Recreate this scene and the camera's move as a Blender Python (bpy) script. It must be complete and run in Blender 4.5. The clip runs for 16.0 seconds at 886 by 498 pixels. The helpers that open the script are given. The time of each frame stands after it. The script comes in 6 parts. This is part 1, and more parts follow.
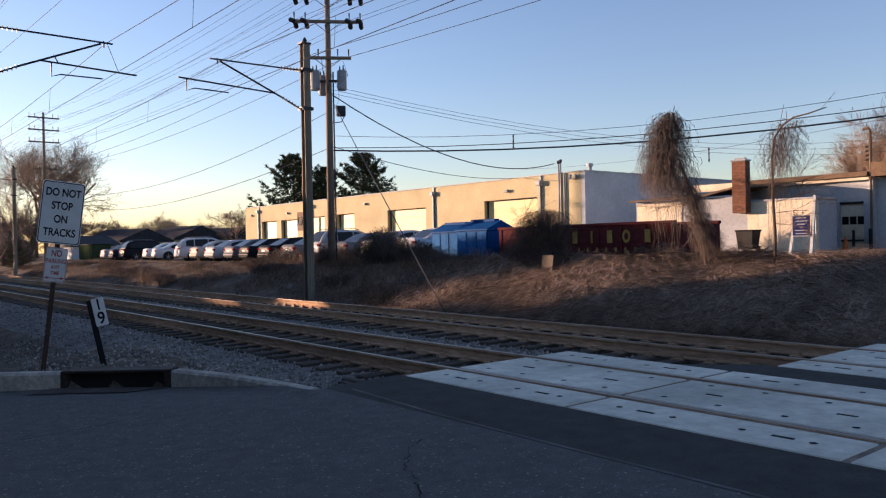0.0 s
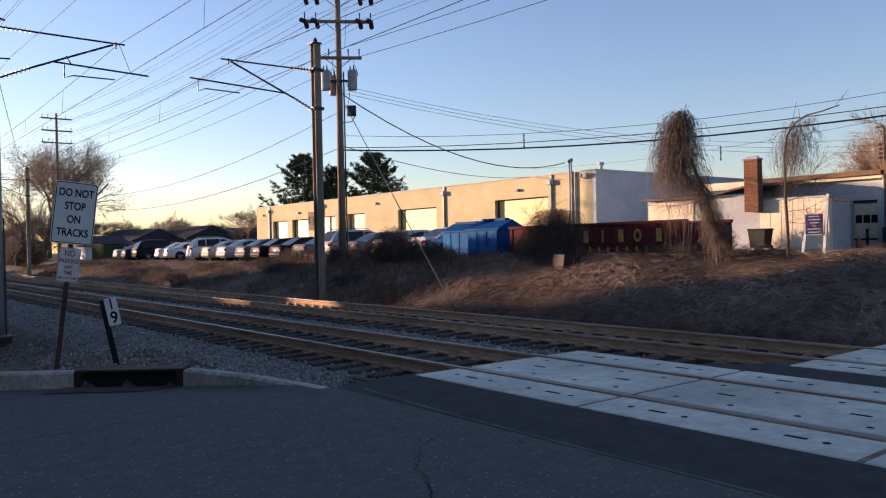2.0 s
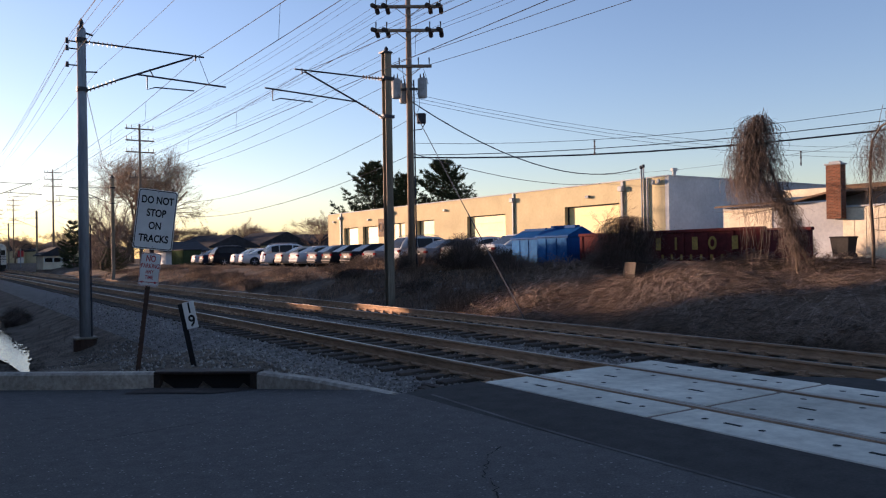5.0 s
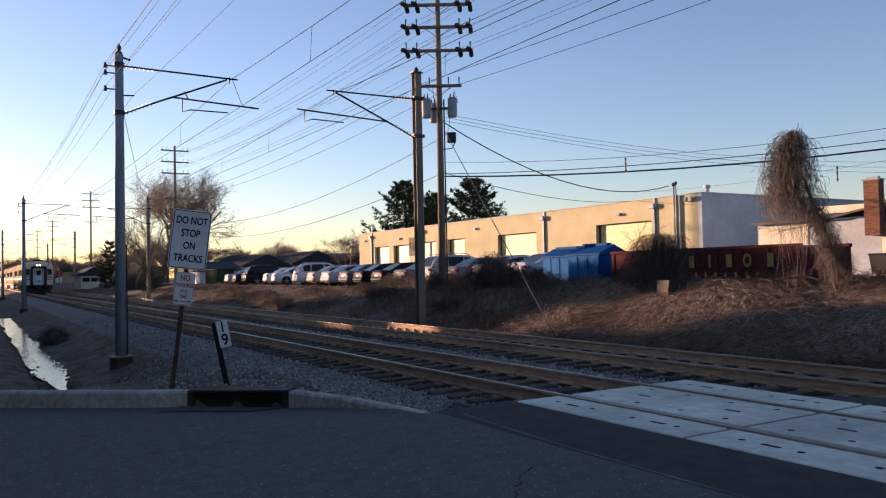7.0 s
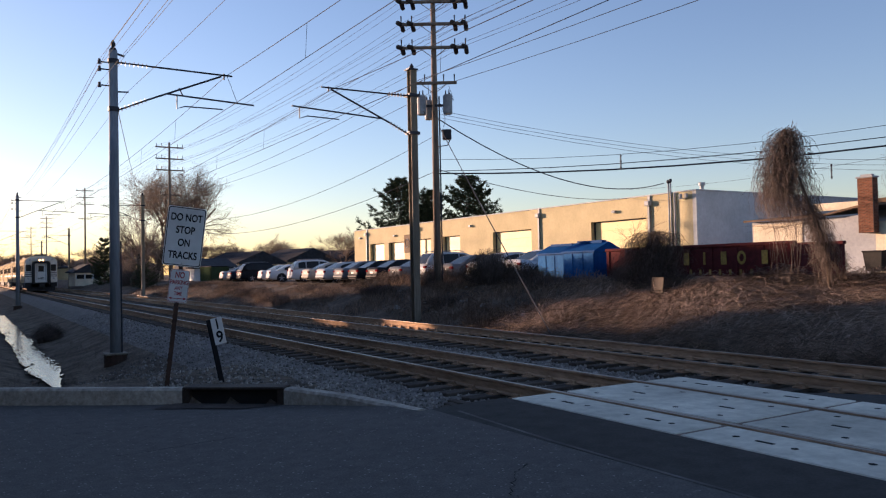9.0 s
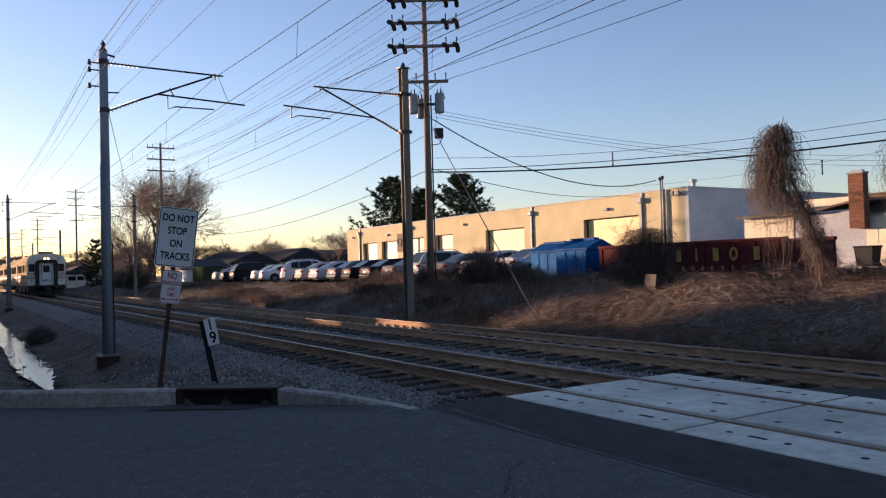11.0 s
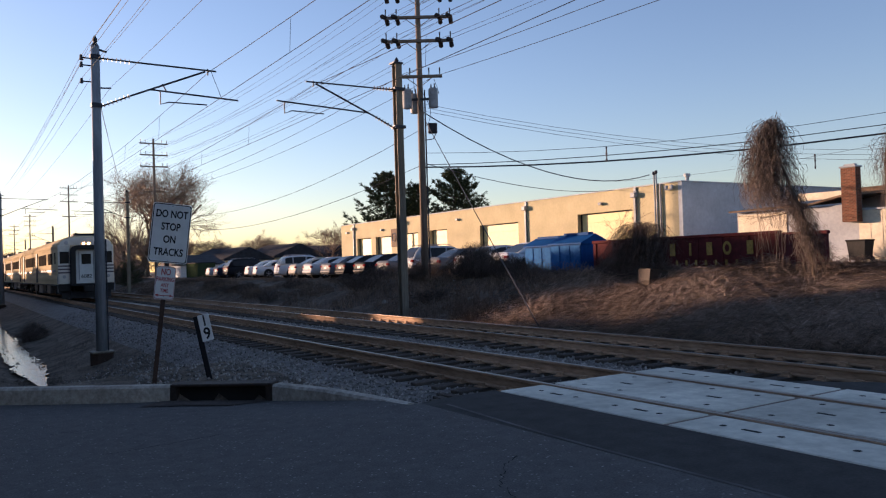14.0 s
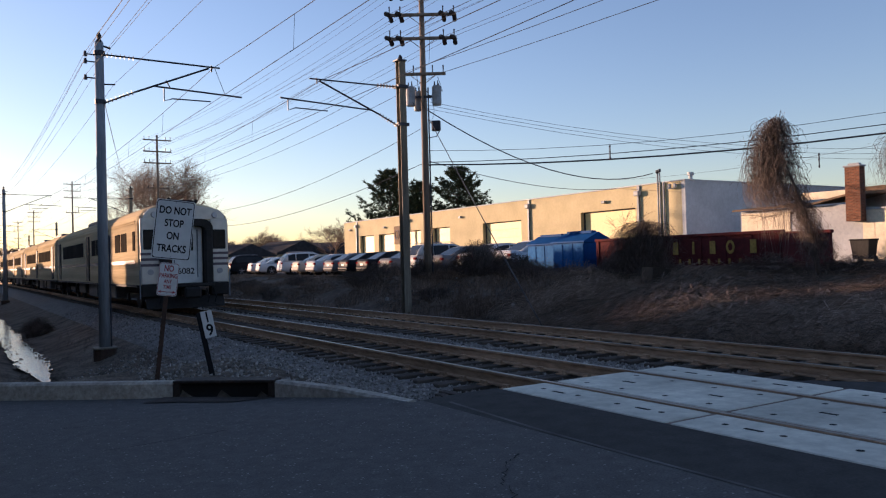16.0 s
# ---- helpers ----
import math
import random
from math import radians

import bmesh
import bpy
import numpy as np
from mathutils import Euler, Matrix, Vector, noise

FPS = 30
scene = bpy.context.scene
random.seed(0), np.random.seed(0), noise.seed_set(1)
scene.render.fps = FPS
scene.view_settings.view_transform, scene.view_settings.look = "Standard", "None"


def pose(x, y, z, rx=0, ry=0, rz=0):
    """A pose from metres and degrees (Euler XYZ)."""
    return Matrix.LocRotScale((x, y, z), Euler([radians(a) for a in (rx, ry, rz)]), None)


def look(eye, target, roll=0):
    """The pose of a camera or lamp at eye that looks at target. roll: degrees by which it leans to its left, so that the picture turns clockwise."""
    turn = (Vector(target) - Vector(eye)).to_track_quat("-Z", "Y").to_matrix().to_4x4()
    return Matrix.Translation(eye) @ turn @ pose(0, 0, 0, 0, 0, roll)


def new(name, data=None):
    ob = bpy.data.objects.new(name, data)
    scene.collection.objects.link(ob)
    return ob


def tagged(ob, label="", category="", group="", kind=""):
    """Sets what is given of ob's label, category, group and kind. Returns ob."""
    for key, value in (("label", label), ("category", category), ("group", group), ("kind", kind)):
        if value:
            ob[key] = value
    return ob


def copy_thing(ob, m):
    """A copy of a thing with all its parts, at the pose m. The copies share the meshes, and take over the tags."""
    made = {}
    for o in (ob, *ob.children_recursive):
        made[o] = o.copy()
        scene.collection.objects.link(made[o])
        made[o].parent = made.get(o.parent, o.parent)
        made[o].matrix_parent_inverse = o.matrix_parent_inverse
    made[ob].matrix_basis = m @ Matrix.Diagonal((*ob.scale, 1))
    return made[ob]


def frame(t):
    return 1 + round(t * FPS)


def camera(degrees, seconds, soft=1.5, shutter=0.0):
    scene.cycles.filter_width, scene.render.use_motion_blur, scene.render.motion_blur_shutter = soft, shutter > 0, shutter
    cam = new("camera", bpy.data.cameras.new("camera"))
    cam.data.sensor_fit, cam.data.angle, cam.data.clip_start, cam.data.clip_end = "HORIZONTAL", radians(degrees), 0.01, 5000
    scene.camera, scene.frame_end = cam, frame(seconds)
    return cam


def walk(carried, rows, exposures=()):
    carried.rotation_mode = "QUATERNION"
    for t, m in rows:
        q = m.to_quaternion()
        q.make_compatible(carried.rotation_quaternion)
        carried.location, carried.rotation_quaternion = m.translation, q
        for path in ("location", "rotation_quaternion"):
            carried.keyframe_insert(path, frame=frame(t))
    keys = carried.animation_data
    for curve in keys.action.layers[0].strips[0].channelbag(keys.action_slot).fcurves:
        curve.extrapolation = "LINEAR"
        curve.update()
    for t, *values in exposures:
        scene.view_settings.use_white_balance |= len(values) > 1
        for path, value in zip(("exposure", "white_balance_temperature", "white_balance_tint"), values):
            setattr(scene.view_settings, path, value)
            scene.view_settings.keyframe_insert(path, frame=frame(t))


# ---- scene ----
cam = camera(59.0, 16.0, soft=1.2)
EYE = (0.0, 0.0, 1.555)
PATH = [
    (0.0, 89.746, 1.083, -39.212),
    (0.5, 89.898, 0.994, -38.98),
    (1.0, 90.072, 0.844, -38.734),
    (1.5, 89.903, 0.892, -38.579),
    (2.0, 89.717, 1.182, -38.433),
    (2.5, 89.903, 1.337, -38.419),
    (3.0, 90.017, 1.314, -38.421),
    (3.5, 89.968, 1.23, -38.515),
    (4.0, 89.936, 1.176, -38.57),
    (4.5, 90.052, 1.033, -37.084),
    (5.0, 90.312, 0.933, -33.399),
    (5.2, 90.44, 0.982, -32.435),
    (7.5, 91.795, 1.149, -31.151),
    (8.0, 91.628, 1.203, -31.438),
    (8.5, 91.489, 1.139, -31.567),
    (9.0, 91.494, 1.108, -31.506),
    (11.5, 91.405, 1.645, -32.084),
    (12.0, 91.498, 1.551, -32.09),
    (12.5, 91.432, 1.564, -32.174),
    (13.0, 91.381, 1.623, -32.337),
    (13.5, 91.24, 1.724, -32.396),
    (14.0, 91.012, 1.779, -32.428),
    (14.5, 90.892, 1.88, -32.357),
    (15.0, 90.716, 1.845, -32.065),
    (15.5, 90.712, 1.679, -31.957),
    (16.0, 90.846, 1.529, -32.224),
]
walk(cam, [(t, pose(*EYE, rx, ry, rz)) for t, rx, ry, rz in PATH], [(0.0, 1.05, 6200, 33), (4.2, 1.05, 6200, 33), (7.0, 0.95, 6200, 33), (16.0, 0.95, 6200, 33)])

# ---- light ----
SUN_AZ, SUN_EL = radians(-28.0), radians(6.0)          # measured from the track's direction, towards the left
world = bpy.data.worlds.new("evening_sky")
scene.world = world
world.use_nodes = True
_n = world.node_tree.nodes
_sky = _n.new("ShaderNodeTexSky")
_sky.sky_type = "NISHITA"
_sky.sun_disc = False
_sky.sun_elevation, _sky.sun_rotation = SUN_EL, SUN_AZ
_sky.air_density, _sky.dust_density, _sky.ozone_density = 1.0, 0.3, 2.05
_n["Background"].inputs["Strength"].default_value = 0.137
world.node_tree.links.new(_sky.outputs[0], _n["Background"].inputs["Color"])
sun_data = bpy.data.lights.new("sun", "SUN")
sun_data.energy, sun_data.angle, sun_data.color = 5.7, radians(0.6), (1.0, 0.70, 0.41)
sun = new("sun", sun_data)
_to = Vector((math.sin(SUN_AZ) * math.cos(SUN_EL), math.cos(SUN_AZ) * math.cos(SUN_EL), math.sin(SUN_EL)))
sun.matrix_world = look(_to * 200, (0, 0, 0))


# ---- materials ----
def mat(name, a, b=None, scale=6.0, rough=0.8, bump=0.15, metal=0.0, big=0.35, vor=0.0, stretch=(1, 1, 1), rnd=0.0, spec=0.2, island=False, lo=0.32, hi=0.68, chips=0.0):
    m = bpy.data.materials.new(name)
    m.use_nodes = True
    nt = m.node_tree
    bs = nt.nodes["Principled BSDF"]
    b = b or tuple(c * 0.75 for c in a)
    tc = nt.nodes.new("ShaderNodeTexCoord")
    mp = nt.nodes.new("ShaderNodeMapping")
    mp.inputs["Scale"].default_value = stretch
    nt.links.new(tc.outputs["Object"], mp.inputs[0])
    n1 = nt.nodes.new("ShaderNodeTexNoise")
    n1.inputs["Scale"].default_value, n1.inputs["Detail"].default_value, n1.inputs["Roughness"].default_value = scale, 8, 0.65
    nt.links.new(mp.outputs[0], n1.inputs[0])
    n2 = nt.nodes.new("ShaderNodeTexNoise")
    n2.inputs["Scale"].default_value, n2.inputs["Detail"].default_value = scale * 0.11, 4
    nt.links.new(mp.outputs[0], n2.inputs[0])
    ramp = nt.nodes.new("ShaderNodeValToRGB")
    ramp.color_ramp.elements[0].position, ramp.color_ramp.elements[1].position = lo, hi
    ramp.color_ramp.elements[0].color, ramp.color_ramp.elements[1].color = (*b, 1), (*a, 1)
    nt.links.new(n1.outputs["Fac"], ramp.inputs[0])
    mr = nt.nodes.new("ShaderNodeMapRange")
    mr.inputs["From Min"].default_value, mr.inputs["From Max"].default_value = 0.3, 0.7
    mr.inputs["To Min"].default_value, mr.inputs["To Max"].default_value = 1 - big, 1 + big * 0.4
    nt.links.new(n2.outputs["Fac"], mr.inputs[0])
    hsv = nt.nodes.new("ShaderNodeHueSaturation")
    nt.links.new(ramp.outputs[0], hsv.inputs["Color"])
    nt.links.new(mr.outputs[0], hsv.inputs["Value"])
    col = hsv
    if rnd:
        src = nt.nodes.new("ShaderNodeNewGeometry").outputs["Random Per Island"] if island else nt.nodes.new("ShaderNodeObjectInfo").outputs["Random"]
        r2 = nt.nodes.new("ShaderNodeMapRange")
        r2.inputs["To Min"].default_value, r2.inputs["To Max"].default_value = 1 - rnd, 1 + rnd
        nt.links.new(src, r2.inputs[0])
        h2 = nt.nodes.new("ShaderNodeHueSaturation")
        nt.links.new(hsv.outputs[0], h2.inputs["Color"])
        nt.links.new(r2.outputs[0], h2.inputs["Value"])
        col = h2
    if chips:
        # sparse pale aggregate worn bare in the binder
        vc = nt.nodes.new("ShaderNodeTexVoronoi")
        vc.inputs["Scale"].default_value = chips
        nt.links.new(mp.outputs[0], vc.inputs[0])
        sp = nt.nodes.new("ShaderNodeSeparateColor")
        nt.links.new(vc.outputs["Color"], sp.inputs[0])
        pick = nt.nodes.new("ShaderNodeMapRange")
        pick.inputs["From Min"].default_value, pick.inputs["From Max"].default_value = 0.88, 1.25
        nt.links.new(sp.outputs[0], pick.inputs[0])
        near = nt.nodes.new("ShaderNodeMath")
        near.operation, near.inputs[1].default_value = "LESS_THAN", 0.38
        nt.links.new(vc.outputs["Distance"], near.inputs[0])
        both = nt.nodes.new("ShaderNodeMath")
        both.operation = "MULTIPLY"
        nt.links.new(pick.outputs[0], both.inputs[0])
        nt.links.new(near.outputs[0], both.inputs[1])
        mx = nt.nodes.new("ShaderNodeMix")
        mx.data_type = "RGBA"
        mx.inputs[7].default_value = (0.62, 0.60, 0.56, 1)
        nt.links.new(both.outputs[0], mx.inputs[0])
        nt.links.new(col.outputs[0], mx.inputs[6])
        nt.links.new(mx.outputs[2], bs.inputs["Base Color"])
    else:
        nt.links.new(col.outputs[0], bs.inputs["Base Color"])
    bs.inputs["Metallic"].default_value = metal
    bs.inputs["Specular IOR Level"].default_value = spec
    r3 = nt.nodes.new("ShaderNodeMapRange")
    r3.inputs["To Min"].default_value, r3.inputs["To Max"].default_value = max(0.02, rough - 0.1), min(1, rough + 0.1)
    nt.links.new(n1.outputs["Fac"], r3.inputs[0])
    nt.links.new(r3.outputs[0], bs.inputs["Roughness"])
    if bump:
        bp = nt.nodes.new("ShaderNodeBump")
        bp.inputs["Strength"].default_value, bp.inputs["Distance"].default_value = bump, 0.02
        if vor:
            vn = nt.nodes.new("ShaderNodeTexVoronoi")
            vn.inputs["Scale"].default_value = vor
            nt.links.new(mp.outputs[0], vn.inputs[0])
            nt.links.new(vn.outputs["Distance"], bp.inputs["Height"])
        else:
            nt.links.new(n1.outputs["Fac"], bp.inputs["Height"])
        nt.links.new(bp.outputs[0], bs.inputs["Normal"])
    return m


def glow(name, c, strength):
    m = bpy.data.materials.new(name)
    m.use_nodes = True
    bs = m.node_tree.nodes["Principled BSDF"]
    bs.inputs["Base Color"].default_value = (*c, 1)
    bs.inputs["Emission Color"].default_value = (*c, 1)
    bs.inputs["Emission Strength"].default_value = strength
    return m


M = dict(
    soil=mat("dark_cinder_soil", (0.235, 0.19, 0.143), (0.066, 0.055, 0.044), 14, 0.95, 0.9, vor=26, spec=0.05, big=0.55),
    bank=mat("dry_grass_bank", (0.19, 0.148, 0.112), (0.068, 0.055, 0.045), 7, 0.95, 0.9, big=0.6, spec=0.05),
    asphalt=mat("old_asphalt", (0.155, 0.146, 0.136), (0.092, 0.087, 0.081), 60, 0.92, 0.14, big=0.16, vor=70, spec=0.05, chips=36),
    asphalt_new=mat("new_asphalt", (0.082, 0.078, 0.072), (0.058, 0.055, 0.051), 40, 0.9, 0.08, big=0.2, vor=80, spec=0.05),
    lot=mat("parking_asphalt", (0.09, 0.088, 0.085), (0.05, 0.05, 0.05), 20, 0.9, 0.2),
    paint=mat("worn_pale_seam", (0.135, 0.128, 0.118), (0.088, 0.084, 0.078), 14, 0.85, 0.1, big=0.5),
    concrete=mat("crossing_concrete", (0.72, 0.695, 0.575), (0.50, 0.48, 0.395), 5, 0.85, 0.15, big=0.34, rnd=0.1, spec=0.1),
    kerb=mat("kerb_concrete", (0.52, 0.47, 0.385), (0.26, 0.23, 0.188), 14, 0.9, 0.4),
    # near-black for cracks, and painted in for the shade inside recesses
    hole=mat("crack_and_recess_shade", (0.02, 0.02, 0.02), None, 20, 0.9, 0),
    iron=mat("rusty_cast_iron", (0.06, 0.045, 0.035), (0.03, 0.024, 0.02), 20, 0.7, 0.3, metal=0.3),
    rail=mat("rusty_rail_side", (0.52, 0.35, 0.225), (0.27, 0.178, 0.116), 18, 0.85, 0.3, spec=0.05, stretch=(1, 0.2, 1)),
    railtop=mat("polished_rail_head", (0.38, 0.32, 0.265), (0.25, 0.205, 0.165), 14, 0.42, 0.05, metal=0.8, stretch=(1, 0.1, 1)),
    tie=mat("creosote_sleeper", (0.115, 0.09, 0.07), (0.05, 0.041, 0.034), 16, 0.9, 0.6, stretch=(0.3, 3, 3), rnd=0.25),
    ballast=mat("grey_ballast", (0.28, 0.255, 0.225), (0.09, 0.082, 0.074), 22, 0.9, 1.0, vor=20, spec=0.1),
    stone=mat("ballast_stone", (0.34, 0.31, 0.27), (0.155, 0.143, 0.127), 12, 0.85, 0.2, rnd=0.45, island=True),
    water=mat("ditch_water", (0.03, 0.03, 0.03), None, 4, 0.06, 0.35, spec=0.3, stretch=(0.6, 2, 1)),
    galv=mat("galvanised_steel", (0.28, 0.31, 0.335), (0.19, 0.21, 0.23), 7, 0.6, 0.05, metal=0.3, stretch=(3, 3, 0.4)),
    mast=mat("weathered_steel_mast", (0.255, 0.22, 0.165), (0.135, 0.117, 0.09), 9, 0.7, 0.15, metal=0.2, stretch=(3, 3, 0.3)),
    wood=mat("weathered_pole_wood", (0.29, 0.225, 0.175), (0.14, 0.11, 0.087), 10, 0.9, 0.4, stretch=(5, 5, 0.3)),
    darkmetal=mat("dark_line_hardware", (0.05, 0.055, 0.07), (0.025, 0.028, 0.035), 12, 0.5, 0.05, metal=0.5),
    insul=mat("glazed_insulator", (0.06, 0.05, 0.05), (0.03, 0.028, 0.03), 12, 0.5, 0, spec=0.25),
    wire=mat("weathered_wire", (0.06, 0.06, 0.065), None, 12, 0.5, 0, metal=0.5),
    transf=mat("transformer_grey", (0.35, 0.38, 0.41), (0.25, 0.27, 0.29), 8, 0.5, 0.05),
    stucco=mat("tan_stucco", (0.52, 0.45, 0.275), (0.45, 0.39, 0.24), 5, 0.9, 0.2, big=0.12),
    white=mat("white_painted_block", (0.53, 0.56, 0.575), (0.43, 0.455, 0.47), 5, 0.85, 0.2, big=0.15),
    cream=mat("cream_cladding", (0.70, 0.62, 0.47), (0.55, 0.485, 0.365), 6, 0.8, 0.2, big=0.25),
    roofbrown=mat("brown_fascia", (0.20, 0.13, 0.08), (0.12, 0.08, 0.05), 8, 0.8, 0.2),
    rooftar=mat("dark_shingle_roof", (0.052, 0.054, 0.062), (0.03, 0.031, 0.036), 16, 0.9, 0.4, spec=0.1),
    doorpanel=mat("overhead_door_paint", (0.78, 0.64, 0.32), (0.68, 0.55, 0.27), 4, 0.5, 0.05, big=0.1),
    mortar=mat("sooty_mortar", (0.21, 0.155, 0.12), (0.13, 0.095, 0.075), 14, 0.95, 0.2),
    brick=mat("red_chimney_brick", (0.22, 0.09, 0.05), (0.125, 0.058, 0.037), 14, 0.9, 0.3, rnd=0.3),
    # darker, bluer copy of the white paint; puts shade into the workshop walls
    shaded_white=mat("white_block_in_shade", (0.43, 0.45, 0.475), (0.34, 0.36, 0.38), 5, 0.9, 0.2, big=0.2),
    glass=mat("dark_window_glass", (0.012, 0.013, 0.015), None, 5, 0.28, 0, spec=0.04),
    trainglass=mat("tinted_coach_glass", (0.05, 0.044, 0.038), None, 5, 0.5, 0, spec=0.0),
    bark=mat("grey_bark", (0.17, 0.125, 0.09), (0.075, 0.055, 0.042), 9, 0.95, 0.5, stretch=(3, 3, 0.6)),
    twig=mat("bare_twigs", (0.36, 0.265, 0.20), (0.20, 0.145, 0.108), 4, 0.95, 0, rnd=0.35, island=True),
    vine=mat("dry_vines", (0.19, 0.15, 0.128), (0.066, 0.053, 0.047), 4, 0.95, 0, rnd=0.5, island=True),
    grass=mat("dull_dry_grass", (0.31, 0.215, 0.155), (0.125, 0.09, 0.069), 3, 0.95, 0, rnd=0.5, island=True),
    straw=mat("dry_straw", (0.56, 0.44, 0.35), (0.18, 0.14, 0.115), 3, 0.95, 0, rnd=0.75, island=True),
    needle=mat("pine_needles", (0.07, 0.088, 0.042), (0.03, 0.041, 0.02), 3, 0.8, 0, rnd=0.5, island=True),
    sign_white=mat("sign_white_sheet", (0.66, 0.665, 0.63), (0.55, 0.555, 0.525), 5, 0.6, 0.02, big=0.15),
    sign_black=mat("sign_black_ink", (0.016, 0.016, 0.018), None, 8, 0.8, 0, spec=0.1),
    sign_red=mat("sign_red_ink", (0.42, 0.04, 0.05), (0.33, 0.035, 0.04), 8, 0.5, 0),
    post=mat("rusty_post", (0.09, 0.05, 0.035), (0.045, 0.028, 0.022), 14, 0.85, 0.3),
    blue=mat("blue_painted_steel", (0.005, 0.07, 0.23), (0.004, 0.05, 0.17), 5, 0.6, 0.15, spec=0.04, big=0.3),
    bluelight=mat("scuffed_blue_panel", (0.03, 0.14, 0.34), (0.01, 0.08, 0.24), 5, 0.7, 0.1, spec=0.03, big=0.3),
    maroon=mat("maroon_dumpster_paint", (0.105, 0.022, 0.024), (0.055, 0.014, 0.016), 6, 0.85, 0.2, spec=0.1),
    yellow=mat("faded_yellow_lettering", (0.36, 0.25, 0.06), (0.20, 0.14, 0.04), 16, 0.7, 0),
    stainless=mat("brushed_stainless", (0.60, 0.485, 0.31), (0.47, 0.38, 0.245), 5, 0.8, 0.03, spec=0.0, stretch=(1, 0.1, 4)),
    frontpaint=mat("silver_cab_front", (0.62, 0.585, 0.52), (0.51, 0.48, 0.43), 4, 0.4, 0.04, metal=0.2, big=0.15),
    trainblack=mat("black_underframe", (0.03, 0.028, 0.027), (0.018, 0.017, 0.016), 10, 0.7, 0.2),
    traingrey=mat("grey_stripe", (0.14, 0.11, 0.13), (0.10, 0.08, 0.09), 6, 0.5, 0.02),
    trainroof=mat("sooty_train_roof", (0.20, 0.19, 0.18), (0.11, 0.10, 0.10), 6, 0.7, 0.1),
    rubber=mat("tyre_rubber", (0.02, 0.02, 0.021), None, 10, 0.85, 0.1),
    alloy=mat("alloy_rim", (0.4, 0.4, 0.42), None, 6, 0.45, 0, metal=0.6),
    taillight=mat("red_tail_lens", (0.2, 0.012, 0.012), None, 6, 0.6, 0, spec=0.0),
    lampglass=glow("train_headlamp", (1.0, 0.5, 0.16), 7.0),
    carglass=mat("dark_car_glass", (0.02, 0.022, 0.025), None, 5, 0.2, 0, spec=0.15),
    asphalt_patch=mat("brown_stained_gutter", (0.13, 0.105, 0.088), (0.075, 0.064, 0.056), 20, 0.9, 0.15, spec=0.05),
    filler=mat("rust_stained_filler", (0.30, 0.225, 0.175), (0.16, 0.118, 0.09), 14, 0.9, 0.2),
    orange=mat("orange_cone", (0.6, 0.16, 0.04), None, 6, 0.7, 0),
    navy=mat("navy_notice_board", (0.02, 0.03, 0.12), (0.014, 0.02, 0.085), 6, 0.9, 0, spec=0.05),
)


# ---- mesh helpers ----
class G:
    """Vertices and faces of one part."""

    def __init__(self):
        self.v, self.f, self.smooth = [], [], False

    def add(self, vs, fs):
        o = len(self.v)
        self.v += [tuple(p) for p in vs]
        self.f += [tuple(i + o for i in q) for q in fs]
        return self

    def box(self, x0, x1, y0, y1, z0, z1, bev=0.0):
        if bev <= 0:
            return self.add([(x, y, z) for x in (x0, x1) for y in (y0, y1) for z in (z0, z1)],
                            [(0, 1, 3, 2), (4, 6, 7, 5), (0, 4, 5, 1), (2, 3, 7, 6), (0, 2, 6, 4), (1, 5, 7, 3)])
        b = min(bev, (x1 - x0) / 2.1, (y1 - y0) / 2.1, (z1 - z0) / 2.1)
        bm = bmesh.new()
        bmesh.ops.create_cube(bm, size=1, matrix=Matrix.LocRotScale(((x0 + x1) / 2, (y0 + y1) / 2, (z0 + z1) / 2), None, (x1 - x0, y1 - y0, z1 - z0)))
        bmesh.ops.bevel(bm, geom=list(bm.edges), offset=b, segments=1, affect="EDGES")
        bm.verts.index_update()
        self.add([p.co for p in bm.verts], [[p.index for p in q.verts] for q in bm.faces])
        bm.free()
        return self

    def tube(self, pts, radii, n=6, cap=True):
        pts = [Vector(p) for p in pts]
        if isinstance(radii, (int, float)):
            radii = [radii] * len(pts)
        vs, fs = [], []
        for i, p in enumerate(pts):
            d = (pts[min(i + 1, len(pts) - 1)] - pts[max(i - 1, 0)]).normalized()
            a = d.cross(Vector((0, 0, 1)) if abs(d.z) < 0.9 else Vector((1, 0, 0))).normalized()
            b = d.cross(a)
            vs += [p + (a * math.cos(k * 2 * math.pi / n) + b * math.sin(k * 2 * math.pi / n)) * radii[i] for k in range(n)]
        for i in range(len(pts) - 1):
            fs += [(i * n + k, i * n + (k + 1) % n, (i + 1) * n + (k + 1) % n, (i + 1) * n + k) for k in range(n)]
        if cap:
            fs += [tuple(range(n))[::-1], tuple(range((len(pts) - 1) * n, len(pts) * n))]
        return self.add(vs, fs)

    def loft(self, rings, cap=True):
        n = len(rings[0])
        fs = [(i * n + k, i * n + (k + 1) % n, (i + 1) * n + (k + 1) % n, (i + 1) * n + k) for i in range(len(rings) - 1) for k in range(n)]
        if cap:
            fs += [tuple(range(n))[::-1], tuple(range((len(rings) - 1) * n, len(rings) * n))]
        return self.add([p for r in rings for p in r], fs)

    def prism(self, poly, y0, y1):
        """A polygon of (x, z) swept along y."""
        return self.loft([[(x, y, z) for x, z in poly] for y in (y0, y1)])


